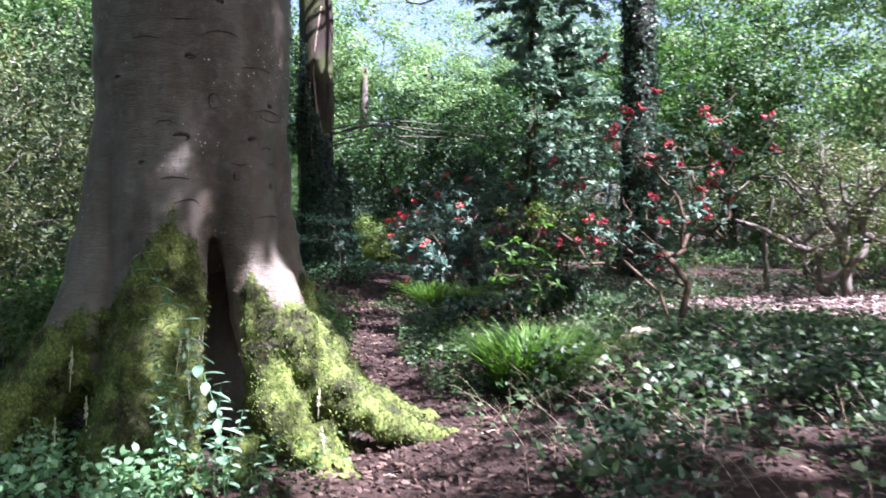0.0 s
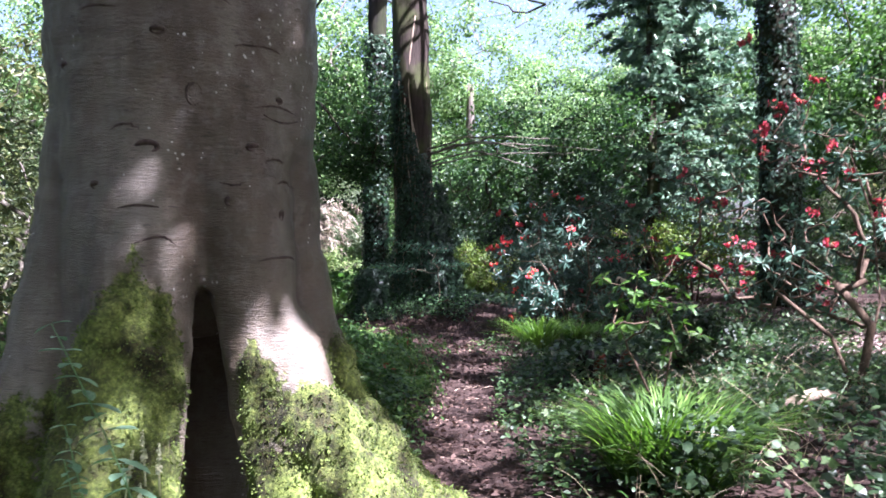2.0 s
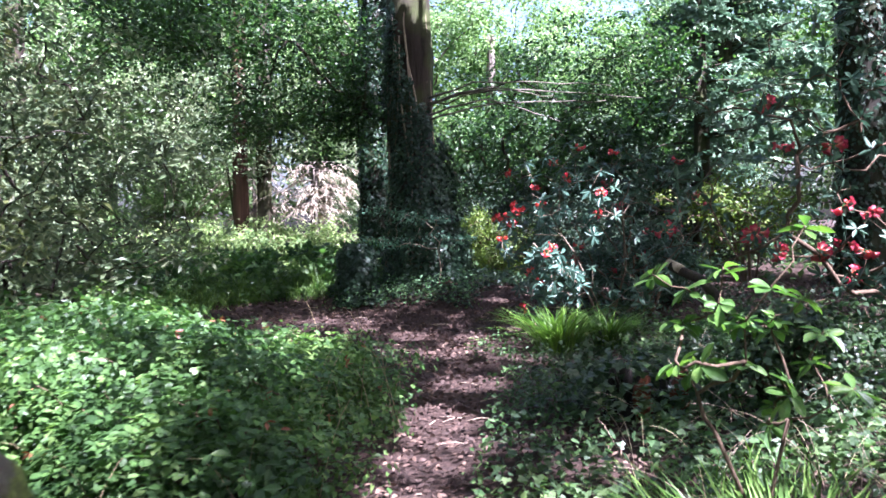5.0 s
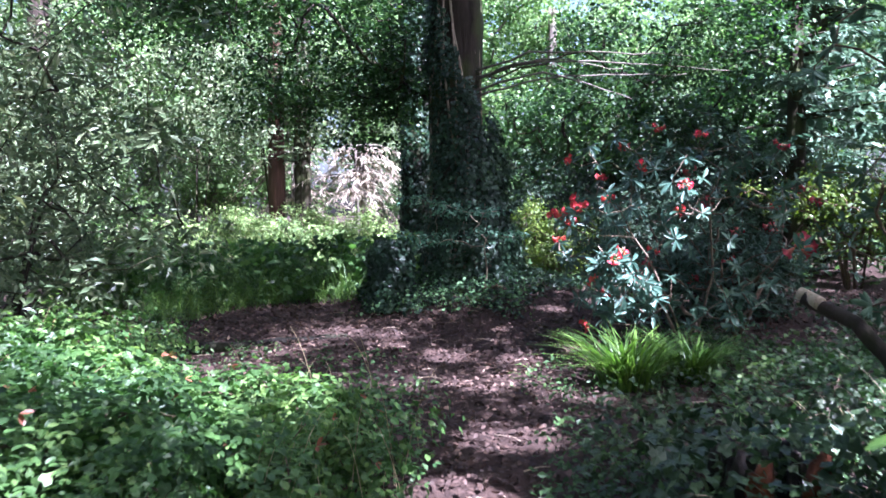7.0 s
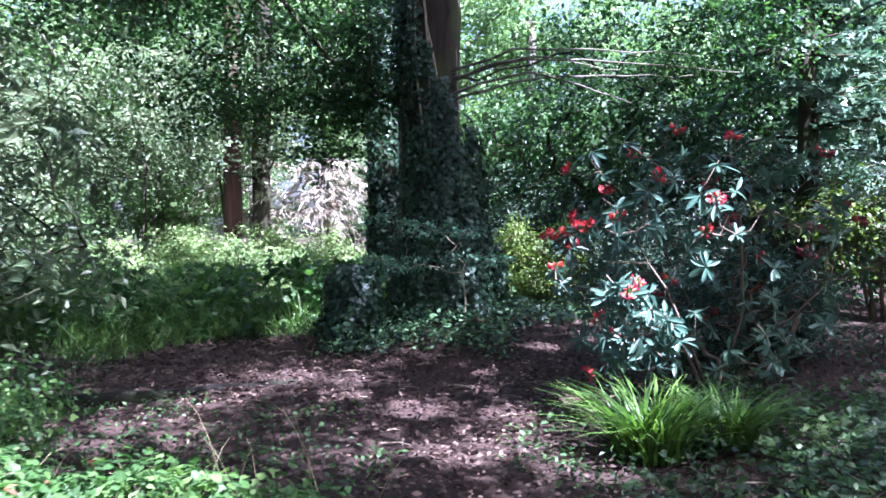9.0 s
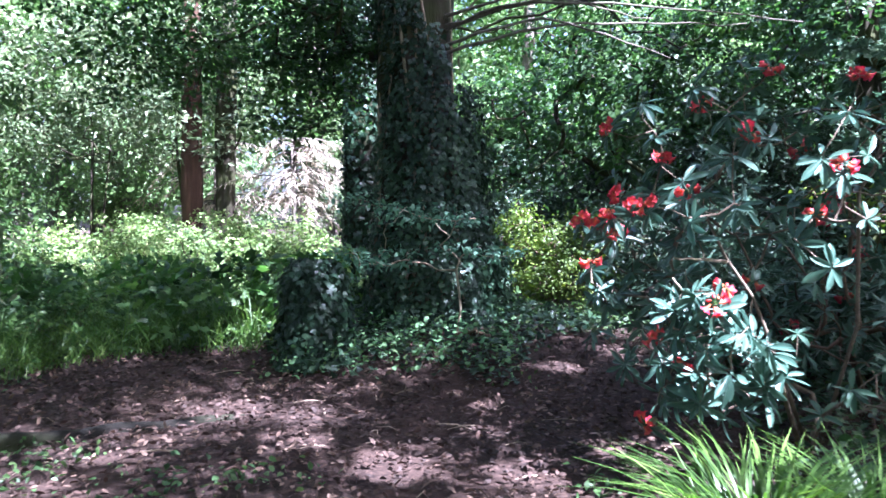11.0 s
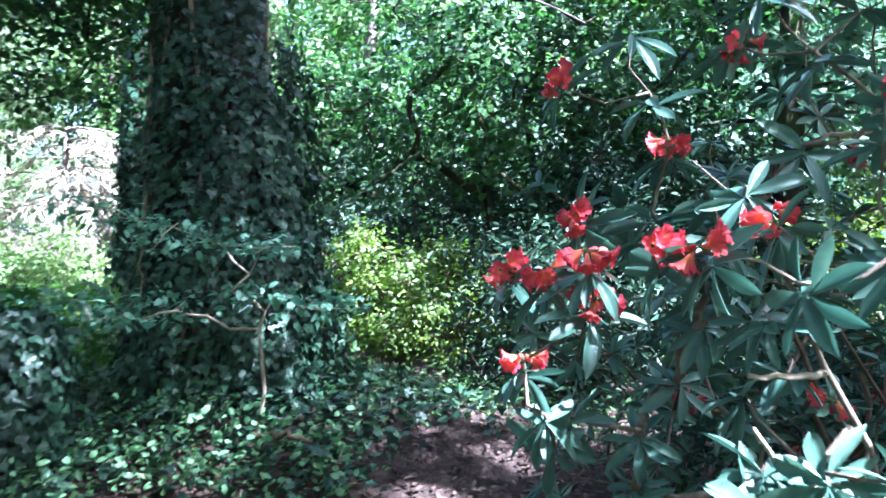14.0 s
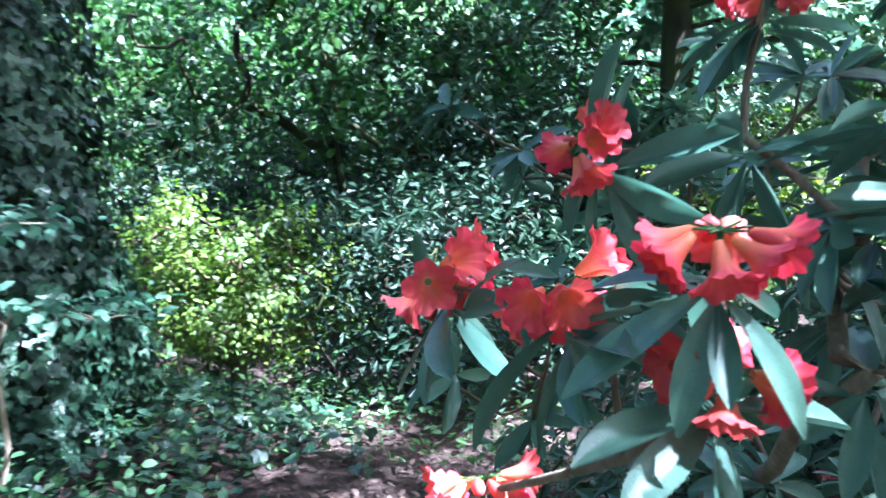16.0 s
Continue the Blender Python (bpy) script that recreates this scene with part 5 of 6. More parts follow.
def long_leaf(name, mat, droop=0.12, fold=0.10, broad=1.0):
    """An elliptic leathery leaf along +x, one unit long, with a midrib fold."""
    us = np.linspace(0, 1, 8)
    half = np.array([0.012, 0.055, 0.095, 0.122, 0.135, 0.128, 0.092, 0.012]) * broad
    V, F = [], []
    for u, h in zip(us, half):
        z = -droop * u * u
        for s in (-1, -0.5, 0, 0.5, 1):
            V.append((u, s * h, z + fold * h * (abs(s) ** 1.5) - (0.012 if s == 0 else 0)))
    for i in range(7):
        for j in range(4):
            a = i * 5 + j
            F.append((a, a + 1, a + 6, a + 5))
    return mesh_of(name, np.array(V), np.array(F), mat, True)


LEAF_KINDS = [long_leaf("leaf", M_RHODO, d, f) for d, f in ((0.06, 0.25), (0.16, 0.5), (0.28, 0.35), (0.02, 0.7))]
YOUNG_KINDS = [long_leaf("leaf", M_YOUNG, d, f, 1.65) for d, f in ((0.06, 0.25), (0.16, 0.5), (0.24, 0.35))]


def frame_along(d, roll=0.0):
    """A turn that takes +z to d."""
    return Vector(d).to_track_quat("Z", "Y").to_matrix().to_4x4() @ pose(0, 0, 0, 0, 0, roll)


def whorl(plant, inv, tip, d, count, length, kinds, fall=0.25, limit=None):
    """A ring of leaves at a twig's end."""
    m = Matrix.Translation(tip) @ frame_along(d)
    a0 = rng.uniform(0, 360)
    for i in range(count):
        ang = a0 + i * 360 / count + rng.uniform(-14, 14)
        lift = rng.uniform(-30, 30) - 60 * fall
        size = length * rng.uniform(0.7, 1.2)
        q = m @ pose(0, 0, -rng.uniform(0, 0.03), 0, 0, ang) @ pose(0.006, 0, 0, rng.uniform(-25, 25), -lift, 0) @ Matrix.Diagonal((size, size, size, 1))
        piece("leaf", kinds[rng.integers(len(kinds))], plant, inv @ q)


def truss(plant, inv, tip, d, count, size=1.0, flower=None):
    """A loose head of funnel flowers, nodding outwards."""
    m = Matrix.Translation(tip) @ frame_along(unit(np.array(d) + (0, 0, 0.6)))
    head = piece("flower_head", bud_stalks(count), plant, inv @ m @ Matrix.Diagonal((size, size, size, 1)))
    a0 = rng.uniform(0, 360)
    for i in range(count):
        ang = a0 + i * 360 / count + rng.uniform(-15, 15)
        out = rng.uniform(85, 140)
        piece("flower" if i % 6 else "flower_bud", (flower or FLOWER) if i % 6 else BUD, head, pose(0, 0, 0.012, 0, 0, ang) @ pose(0.018, 0, 0.0, 0, out, rng.uniform(0, 70)) @ pose(0, 0, 0.012) @ Matrix.Diagonal((1, 1, 1, 1)))


STALKS = {}


def bud_stalks(count):
    if count not in STALKS:
        parts = [limb([(0, 0, -0.02, 0.005), (0, 0, 0.012, 0.004)], 4, 6)]
        for i in range(count):
            a = 6.283 * i / count
            parts.append(limb([(0, 0, 0.008, 0.0018), (0.03 * math.cos(a), 0.03 * math.sin(a), 0.012, 0.0014)], 4, 4))
        STALKS[count] = mesh_of("flower_head", *join(parts), M_YOUNG, True)
    return STALKS[count]


def mass_whorls(tips, dirs, count, length, shape="long"):
    """Rings of leaves at many tips, in one mesh."""
    n = len(tips)
    P = np.repeat(tips, count, axis=0)
    d = np.repeat(unit(dirs), count, axis=0)
    ref = unit(np.cross(d, unit(rng.normal(size=d.shape))))
    D = unit(ref + d * rng.uniform(-0.3, 0.6, (n * count, 1)) + (0, 0, -0.15))
    N = unit(d + 0.3 * rng.normal(size=d.shape) + (0, 0, 0.3))
    L = length * rng.uniform(0.7, 1.2, n * count)
    return leaves(P, D, N, L, L * 0.3, shape)


# the near rhododendron at the walk's end
NEAR_HEADS = [(-0.97, 15.73, 1.48), (-1.03, 15.66, 1.74), (-0.82, 15.78, 1.90), (-0.84, 15.40, 1.79), (-0.74, 15.14, 1.80), (-0.66, 15.07, 1.81), (-0.53, 15.85, 2.13), (-0.89, 15.85, 2.31), (-0.43, 15.28, 1.89), (-0.82, 15.43, 1.67), (-0.93, 15.55, 1.73), (-0.28, 14.90, 1.38), (-0.34, 14.75, 1.32), (-0.45, 15.2, 0.95), (-0.66, 15.2, 0.62), (-0.3, 15.9, 2.45), (0.05, 15.6, 2.6), (-0.1, 15.3, 2.2), (0.25, 15.4, 1.75), (0.3, 15.0, 2.0), (0.0, 15.9, 1.35), (0.45, 15.3, 2.5), (-0.15, 15.6, 1.1), (-0.6, 15.5, 1.05)]


def build_near_rhododendron():
    g = float(ground_z(0.35, 16.0))
    base = (0.35, 16.0, g)
    pl = thing("rhododendron", base, "open rhododendron with coral-red flowers and dark leathery leaves", "shrub")
    pl.matrix_basis = pose(*base)
    inv = pl.matrix_basis.inverted()
    heads = np.array(NEAR_HEADS)
    extra = np.concatenate([blob_points(165, (0.25, 15.85, 1.5), (1.2, 1.0, 1.35), 0.5, 0.25, 3), blob_points(34, (-0.3, 15.15, 1.05), (0.4, 0.35, 0.4), 0.1, 0.2, 6)])
    extra = extra[(extra[:, 2] > g + 0.25) & ((extra[:, 0] > -0.75) | (extra[:, 1] > 15.3)) & (np.hypot(extra[:, 0] + 1.2, extra[:, 1] - 14.7) > 0.75)]
    tips = np.concatenate([heads, extra])
    trunks = [[base, (0.12, 15.7, 0.9), (-0.05, 15.55, 1.3), (-0.2, 15.5, 1.52), (-0.33, 15.5, 1.8), (-0.46, 15.5, 1.97), (-0.56, 15.5, 2.05)], [(0.4, 16.0, g), (0.6, 15.9, 1.1), (0.55, 15.7, 1.9)], [(0.3, 15.95, g), (0.1, 15.5, 0.8), (-0.2, 15.2, 1.1)]]
    V, F, dirs = branching(trunks, tips, 0.0031, 0.43, 0.16, 0.022, 0.06, 7)
    piece("branchwork", mesh_of("branchwork", V, F, M_RHODOBARK, True), pl, inv)
    for line in ([(-0.2, 15.5, 1.5, 0.011), (-0.32, 15.3, 1.52, 0.009), (-0.5, 15.2, 1.53, 0.006)], [(-0.27, 15.2, 1.42, 0.009), (-0.36, 15.18, 1.32, 0.009), (-0.45, 15.15, 1.33, 0.007), (-0.52, 15.12, 1.43, 0.005)], [(-0.3, 15.4, 0.7, 0.012), (-0.33, 15.25, 1.1, 0.010), (-0.36, 15.18, 1.32, 0.009)]):
        piece("bare_twig", mesh_of("bare_twig", *limb(line, 12, 7, 0.003), M_PALETWIG, True), pl, inv, "pale bare twig")
    near = np.argsort(np.hypot(tips[:, 0] + 1.1, tips[:, 1] - 14.6))
    single = set(near[:100].tolist())
    for i in near[:100]:
        d = unit(dirs[i] + np.array((0, 0, 0.25)))
        whorl(pl, inv, tips[i] - np.array((0, 0, 0.02)), d, 9, 0.14, LEAF_KINDS)
    rest = [i for i in range(len(tips)) if i not in single]
    VF = mass_whorls(tips[rest], dirs[rest] + (0, 0, 0.3), 10, 0.115)
    ob = piece("inner_foliage", mesh_of("inner_foliage", *VF, M_RHODO_FAR, True), pl, inv)
    tagged(ob, kind="stuff")
    for i in range(len(heads)):
        truss(pl, inv, tips[i] + np.array((0, 0, 0.01)), dirs[i], int(rng.integers(6, 10)), 0.86)


build_near_rhododendron()


def build_far_rhododendron(base, centre, radii, n, heads, label, leaf=0.11, seed=1, stems=(), low=0.4):
    g = float(ground_z(base[0], base[1]))
    pl = thing("rhododendron", (*base, g), label, "shrub")
    pl.matrix_basis = pose(*base, g)
    inv = pl.matrix_basis.inverted()
    tips = blob_points(n, centre, radii, 0.35, 0.4, seed)
    tips = tips[tips[:, 2] > g + low]
    trunks = [[(*base, g - 0.05), *s] for s in stems]
    V, F, dirs = branching(trunks, tips, 0.0034, 0.45, 0.2, 0.03, 0.05, 6)
    piece("branchwork", mesh_of("branchwork", V, F, M_TWIG, True), pl, inv)
    tagged(piece("foliage", mesh_of("foliage", *mass_whorls(tips, dirs + (0, 0, 0.3), 9, leaf), M_RHODO_FAR, True), pl, inv), kind="stuff")
    pick = rng.permutation(len(tips))[:heads]
    for i in pick:
        truss(pl, inv, tips[i] + np.array((0, 0, 0.02)), dirs[i], int(rng.integers(5, 8)), 1.0, CRIMSON_FLOWER)


build_far_rhododendron((2.75, 9.9), (2.6, 11.0, 2.05), (1.5, 1.1, 1.5), 350, 46, "open leggy rhododendron with many red flower heads", 0.10, 5,
                       [[(2.95, 10.1, 0.9), (2.7, 10.3, 1.3), (2.3, 10.6, 1.7)], [(3.1, 10.3, 1.1), (3.2, 10.7, 1.9), (3.1, 11.0, 2.6)], [(2.6, 10.1, 0.8), (2.2, 10.4, 1.2)]])
build_far_rhododendron((0.9, 16.6), (0.6, 16.7, 1.4), (1.5, 0.9, 1.2), 180, 13, "spreading shaded rhododendron with a few red flowers", 0.11, 8,
                       [[(0.7, 16.6, 1.0), (0.3, 16.6, 1.6)], [(1.2, 16.7, 1.0), (1.6, 16.8, 1.6)]])


def build_young_rhododendron():
    base = (0.76, 8.25, float(ground_z(0.76, 8.25)))
    pl = thing("young_rhododendron", base, "young rhododendron with fresh bright green leaves", "shrub")
    pl.matrix_basis = pose(*base)
    inv = pl.matrix_basis.inverted()
    tips = np.concatenate([np.array([(0.42, 8.2, 1.44), (0.55, 8.2, 1.38), (0.69, 8.2, 1.46), (0.85, 8.1, 1.4), (0.99, 8.2, 1.62)]), blob_points(22, (0.82, 8.25, 1.1), (0.38, 0.28, 0.32), 0.4, 0.2, 4)])
    V, F, dirs = branching([[base, (0.83, 8.22, base[2] + 0.35), (0.92, 8.22, base[2] + 0.75)], [(0.9, 8.3, base[2] + 0.1), (0.65, 8.22, base[2] + 0.7)]], tips, 0.0026, 0.45, 0.12, 0.012, 0.05, 7)
    piece("branchwork", mesh_of("branchwork", V, F, M_TWIG, True), pl, inv)
    for t, d in zip(tips, dirs):
        whorl(pl, inv, t, unit(d + np.array((0, 0, 0.7))), 7, 0.088, YOUNG_KINDS, 0.1)


build_young_rhododendron()


# ---- grass clumps ----
def grass_clump(x, y, r, h, n, label):
    g = float(ground_z(x, y))
    ob_at = pose(x, y, g)
    a = rng.uniform(0, 6.28, n)
    rr = r * 0.45 * np.sqrt(rng.uniform(0, 1, n))
    P = np.stack([rr * np.cos(a), rr * np.sin(a), np.full(n, -0.02)], 1)
    lean = 0.10 + 0.5 * rr / (r * 0.45) * rng.uniform(0.2, 1, n)
    b = a + rng.normal(size=n) * 0.6
    D = unit(np.stack([np.cos(b) * lean, np.sin(b) * lean, np.ones(n)], 1))
    N = unit(np.stack([np.cos(b), np.sin(b), -lean], 1)) * -1
    L = h * rng.uniform(0.7, 1.35, n)
    W = rng.uniform(0.012, 0.022, n)
    single = min(n // 3, 240)
    root = thing("grass_clump", (x, y, g), label, "grass")
    root.matrix_basis = ob_at
    for k in range(single):
        m = Matrix((D[k], np.cross(N[k], D[k]), N[k])).transposed().to_4x4()
        piece("blade", BLADES[k % 3], root, Matrix.Translation(P[k]) @ m @ Matrix.Diagonal((L[k], W[k] * 60, L[k], 1)))
    rest = mesh_of("grass_tuft", *leaves(P[single:], D[single:], N[single:], L[single:], W[single:], "blade"), M_GRASS, True)
    tagged(piece("grass_tuft", rest, root), kind="stuff")


def blade_mesh(droop):
    u = np.linspace(0, 1, 7)
    half = 0.5 * np.array([0.8, 1, 1, 0.95, 0.8, 0.5, 0.03]) / 60
    V = [(a - 0.12 * droop * a ** 3, s * h, -droop * a ** 2.4 + (0.004 if s else 0)) for a, h in zip(u, half) for s in (-1, 0, 1)]
    F = [(i * 3 + j, i * 3 + j + 1, i * 3 + j + 4, i * 3 + j + 3) for i in range(6) for j in range(2)]
    return mesh_of("blade", np.array(V), np.array(F), M_BLADE, True)


M_BLADE = leaf_material("single_grass_blade", (0.035, 0.08, 0.016), (0.095, 0.18, 0.032), (0.22, 0.33, 0.08), 0.4, 0.35, single=True)
BLADES = [blade_mesh(d) for d in (0.4, 0.62, 0.85)]
grass_clump(0.8, 7.62, 0.8, 0.6, 950, "lush clump of long arching bright green grass")
grass_clump(-0.2, 14.25, 0.5, 0.55, 320, "clump of long arching green grass by the path")
grass_clump(0.9, 7.0, 0.3, 0.32, 160, "small tuft of arching green grass")
grass_clump(0.35, 14.6, 0.35, 0.45, 260, "clump of long arching green grass by the path")


# ---- ground cover ----
def cover(P, lo, hi, size, shape, width, mat, name, label, category, flat=0.5, lift=0.5):
    n = len(P)
    P = P + np.stack([0 * P[:, 0], 0 * P[:, 0], rng.uniform(lo, hi, n)], 1)
    D = rand_dirs(n, 0.0, flat)
    N = unit(rng.normal(size=P.shape) * lift + (0, 0, 1))
    L = size * rng.uniform(0.6, 1.35, n)
    stuff(name, leaves(P, D, N, L, L * width, shape), mat, label, category)


def beech_clear(x, y):
    return (np.hypot(x + 1.76, y - 5.98) > 0.8).astype(float)


def patchy(x, y, s, seed):
    return np.array([noise.noise(Vector((a * s + seed, b * s, seed))) for a, b in zip(x, y)]) * 0.5 + 0.5


cover(scatter(110000, -7, 8, 2.0, 20, lambda x, y: (0.5 + 0.5 * bare(x, y)) * beech_clear(x, y)), 0.002, 0.05, 0.052, "oval", 0.5, M_LITTER, "leaf_litter", "fallen brown beech leaves strewn on the soil", "leaf litter", 0.25, 0.5)
cover(scatter(52000, -0.4, 10, 2.0, 18, lambda x, y: (1 - bare(x, y)) ** 1.5 * smooth(patchy(x, y, 1.1, 3), 0.3, 0.62) * (1 - 0.75 * smooth(1.1 - x, 0, 0.8) * smooth(8.5 - y, 0, 2))), 0.02, 0.24, 0.05, "ivy", 0.95, M_BRAMBLE, "ivy_carpet", "low carpet of ivy and bramble leaves", "ground cover", 0.5, 0.6)
cover(scatter(46000, -7, 0.3, 4, 21, lambda x, y: (1 - bare(x, y)) ** 1.5 * beech_clear(x, y) * (1 - 0.8 * smooth(y, 11.9, 12.8) * smooth(17.2 - y, 0, 1)) * smooth(patchy(x, y, 0.9, 5), 0.15, 0.5)), 0.02, 0.22, 0.052, "diamond", 0.6, M_HERB, "low_herbs", "low green woodland herbs", "ground cover", 0.5, 0.5)
cover(scatter(4200, -4.2, -0.6, 16.9, 20, lambda x, y: (1 - bare(x, y)) * (np.hypot(x + 2.5, y - 18.6) < 1.7)), 0.02, 0.2, 0.06, "ivy", 0.95, M_IVY, "ivy_mound", "ivy spilling over the mound at the tree's foot", "ground cover", 0.4, 0.5)
cover(scatter(24000, -22, 24, 20, 40, lambda x, y: 0 * x + 1), 0.02, 0.5, 0.16, "diamond", 0.6, M_HERB, "far_undergrowth", "green undergrowth under the far trees", "ground cover", 0.5, 0.5)

cover(scatter(16000, 0.5, 5.5, 9.3, 15.5, lambda x, y: (1 - bare(x, y))), 0.02, 0.2, 0.05, "ivy", 0.95, M_HERB, "green_carpet", "low carpet of fresh green leaves under the rhododendrons", "ground cover", 0.4, 0.45)

cover(scatter(18000, 2.9, 12, 10.7, 16, lambda x, y: bare(x, y)), 0.004, 0.05, 0.075, "oval", 0.55, M_DRYLEAF, "dry_leaf_litter", "pale sun-dried leaves on the open strip", "leaf litter", 0.18, 0.35)

cover(scatter(5200, -9.5, -3.9, 17.6, 21.5, lambda x, y: (1 - bare(x, y)) * smooth(patchy(x, y, 1.2, 17), 0.4, 0.62)), 0.1, 0.85, 0.24, "spray", 0.8, M_SUNHERB, "fern_growth", "ferny green fronds at the back of the clearing", "ferns", 0.5, 0.7)
cover(scatter(8000, -4.5, 0.4, 11.0, 15.2, lambda x, y: 0.85 * smooth(patchy(x, y, 1.5, 29), 0.46, 0.62) * smooth(path_gap(x, y), 0.28, 0.55)), 0.01, 0.14, 0.048, "oval", 0.6, M_HERB, "path_weeds", "fresh green weeds beside the path", "ground cover", 0.5, 0.6)

def tall_grass(P, height, mat, name, label):
    n = len(P)
    D = unit(rng.normal(size=(n, 3)) * (0.45, 0.45, 0.1) + (0, 0, 1))
    side = rng.normal(size=(n, 3)) * (1, 1, 0.1)
    L = height * rng.uniform(0.5, 1.3, n)
    stuff(name, leaves(P - (0, 0, 0.02), D, unit(side), L, rng.uniform(0.006, 0.013, n), "blade"), mat, label, "grass")


tall_grass(scatter(7000, -9.0, -4.2, 17.3, 20.5, lambda x, y: (1 - bare(x, y)) * smooth(patchy(x, y, 1.0, 53), 0.35, 0.6)), 0.6, M_GRASS, "clearing_grass", "tall thin grass at the back of the clearing")
tall_grass(scatter(1000, 0.5, 2.2, 7.8, 9.4, lambda x, y: (1 - bare(x, y)) * smooth(path_gap(x, y), 0.45, 0.65) * smooth(patchy(x, y, 1.7, 57), 0.4, 0.6)), 0.33, M_GRASS, "verge_grass", "thin green grass on the verge of the path")

# rough growth over the ivy carpet: bramble arcs, dry stalks, taller leaves
tall = scatter(26000, 0.7, 7, 2.5, 8.4, lambda x, y: (1 - bare(x, y)) * smooth(patchy(x, y, 0.9, 11), 0.45, 0.7))
cover(tall, 0.1, 0.42, 0.075, "oval", 0.65, M_BRAMBLE, "bramble_thicket", "knee-high bramble and ivy leaves", "ground cover", 0.5, 0.6)
cover(scatter(9000, 0.4, 9, 2.5, 16, lambda x, y: 0.8 * (1 - bare(x, y)) * smooth(patchy(x, y, 1.6, 23), 0.5, 0.7)), 0.05, 0.3, 0.07, "oval", 0.6, M_HERB, "pale_weeds", "fresh pale green weeds among the ivy", "ground cover", 0.5, 0.6)


def stalks(P, height, radius, mat, name, label, category, bend=0.4):
    parts = []
    for p in P:
        a, h = rng.uniform(0, 6.28), height * rng.uniform(0.5, 1.3)
        e = p + np.array((math.cos(a) * bend * h, math.sin(a) * bend * h, h * rng.uniform(0.4, 0.9)))
        mid = (p + e) / 2 + (0, 0, 0.3 * h)
        u = np.linspace(0, 1, 6)[:, None]
        line = (1 - u) ** 2 * p + 2 * u * (1 - u) * mid + u * u * e
        parts.append(tris(tube(line, np.linspace(radius, radius * 0.4, 6), 4, False)))
    stuff(name, join(parts), mat, label, category)


stalks(scatter(1100, 0.4, 8, 3, 13, lambda x, y: 0.9 * (1 - bare(x, y))), 0.5, 0.0024, M_PALETWIG, "bramble_stems", "thin arching dry bramble stems", "stems", 0.9)
stalks(scatter(600, 0.3, 3.5, 5, 13, lambda x, y: 0.8 * (1 - bare(x, y)) * smooth(patchy(x, y, 1.3, 31), 0.45, 0.6)), 0.4, 0.0022, M_DRYGRASS, "dry_grass_stalks", "straw-coloured dry grass stalks", "grass", 0.7)
stalks(scatter(260, -4.5, -1.2, 7.5, 12.5, lambda x, y: 0.8 * (1 - bare(x, y))), 0.8, 0.003, M_DRYGRASS, "dry_weed_stalks", "straw-coloured dry weed stalks", "stems", 0.3)


# ---- dead wood ----
def log(name, points, mat, label, n=14, sides=10, end=None):
    p = np.array(points, float)
    o = p[:, :3].mean(0)
    root = thing(name, o, label, "log")
    root.matrix_basis = pose(*o)
    q = p.copy()
    q[:, :3] -= o
    V, F = limb(q, n, sides, 0.012)
    piece("wood", mesh_of("wood", V, F, mat, True), root)
    if end:
        a = unit(q[-1, :3] - q[-2, :3])
        V, F = limb([(*(q[-1, :3] - a * 0.12), q[-1, 3] * 1.06), (*(q[-1, :3] + a * 0.03), q[-1, 3] * 0.98)], 4, sides, 0.004)
        piece("broken_end", mesh_of("broken_end", V, F, end, True), root, None, "pale bleached broken end")
    return root


log("broken_log", [(1.35, 10.95, 0.3, 0.045), (1.25, 11.0, 0.85, 0.042), (0.99, 11.22, 1.2, 0.038), (0.77, 11.46, 1.32, 0.035)], M_DARKBARK, "dark leaning log with a pale broken end", end=M_BLEACH)
log("bleached_root", [(1.55, 8.75, 0.25, 0.035), (1.8, 8.55, 0.42, 0.06), (2.0, 8.5, 0.55, 0.05), (2.3, 8.6, 0.42, 0.04), (2.5, 8.9, 0.25, 0.03)], M_PALETWIG, "bleached bare root among the ground ivy")
# the log's near-black bark colour includes the shade it lies in
log("fallen_log", [(-6.4, 14.7, 0.22, 0.10), (-5.4, 15.15, 0.24, 0.095), (-4.4, 15.75, 0.23, 0.08), (-3.8, 16.0, 0.30, 0.055), (-3.3, 16.35, 0.27, 0.03)], M_SHADEBARK, "dark mossy fallen log at the clearing's edge")
log("fallen_branch", [(-2.2, 17.75, 0.78, 0.016), (-2.05, 17.68, 0.81, 0.02), (-1.88, 17.66, 0.77, 0.012)], M_TWIG, "short brown dead branch on the mound", 10, 8)


def charred_stump():
    x, y = 0.5, 11.35
    g = float(ground_z(x, y))
    st = thing("charred_stump", (x, y, g), "low charred and rotten stump among the ivy", "stump")
    st.matrix_basis = pose(x, y, g)
    for k in range(9):
        a, r = rng.uniform(0, 6.28), rng.uniform(0.08, 0.26)
        shard = limb([(r * math.cos(a), r * math.sin(a), -0.1, 0.10), (r * 1.05 * math.cos(a), r * 1.05 * math.sin(a), rng.uniform(0.12, 0.3), 0.06), (r * math.cos(a), r * math.sin(a), rng.uniform(0.3, 0.38), 0.02)], 7, 7, 0.012)
        piece("charred_wood", mesh_of("charred_wood", *shard, M_CHAR, True), st)
    for dx, dy, dz in ((0.03, -0.2, 0.22), (0.3, -0.2, 0.26)):
        piece("rotten_wood", mesh_of("rotten_wood", *limb([(dx, dy, -0.05, 0.07), (dx, dy, dz, 0.075), (dx + 0.02, dy, dz + 0.12, 0.03)], 8, 9, 0.012), M_RUST, True), st, None, "crumbling red-brown rotten wood")


charred_stump()

# twigs on the soil
tw = []
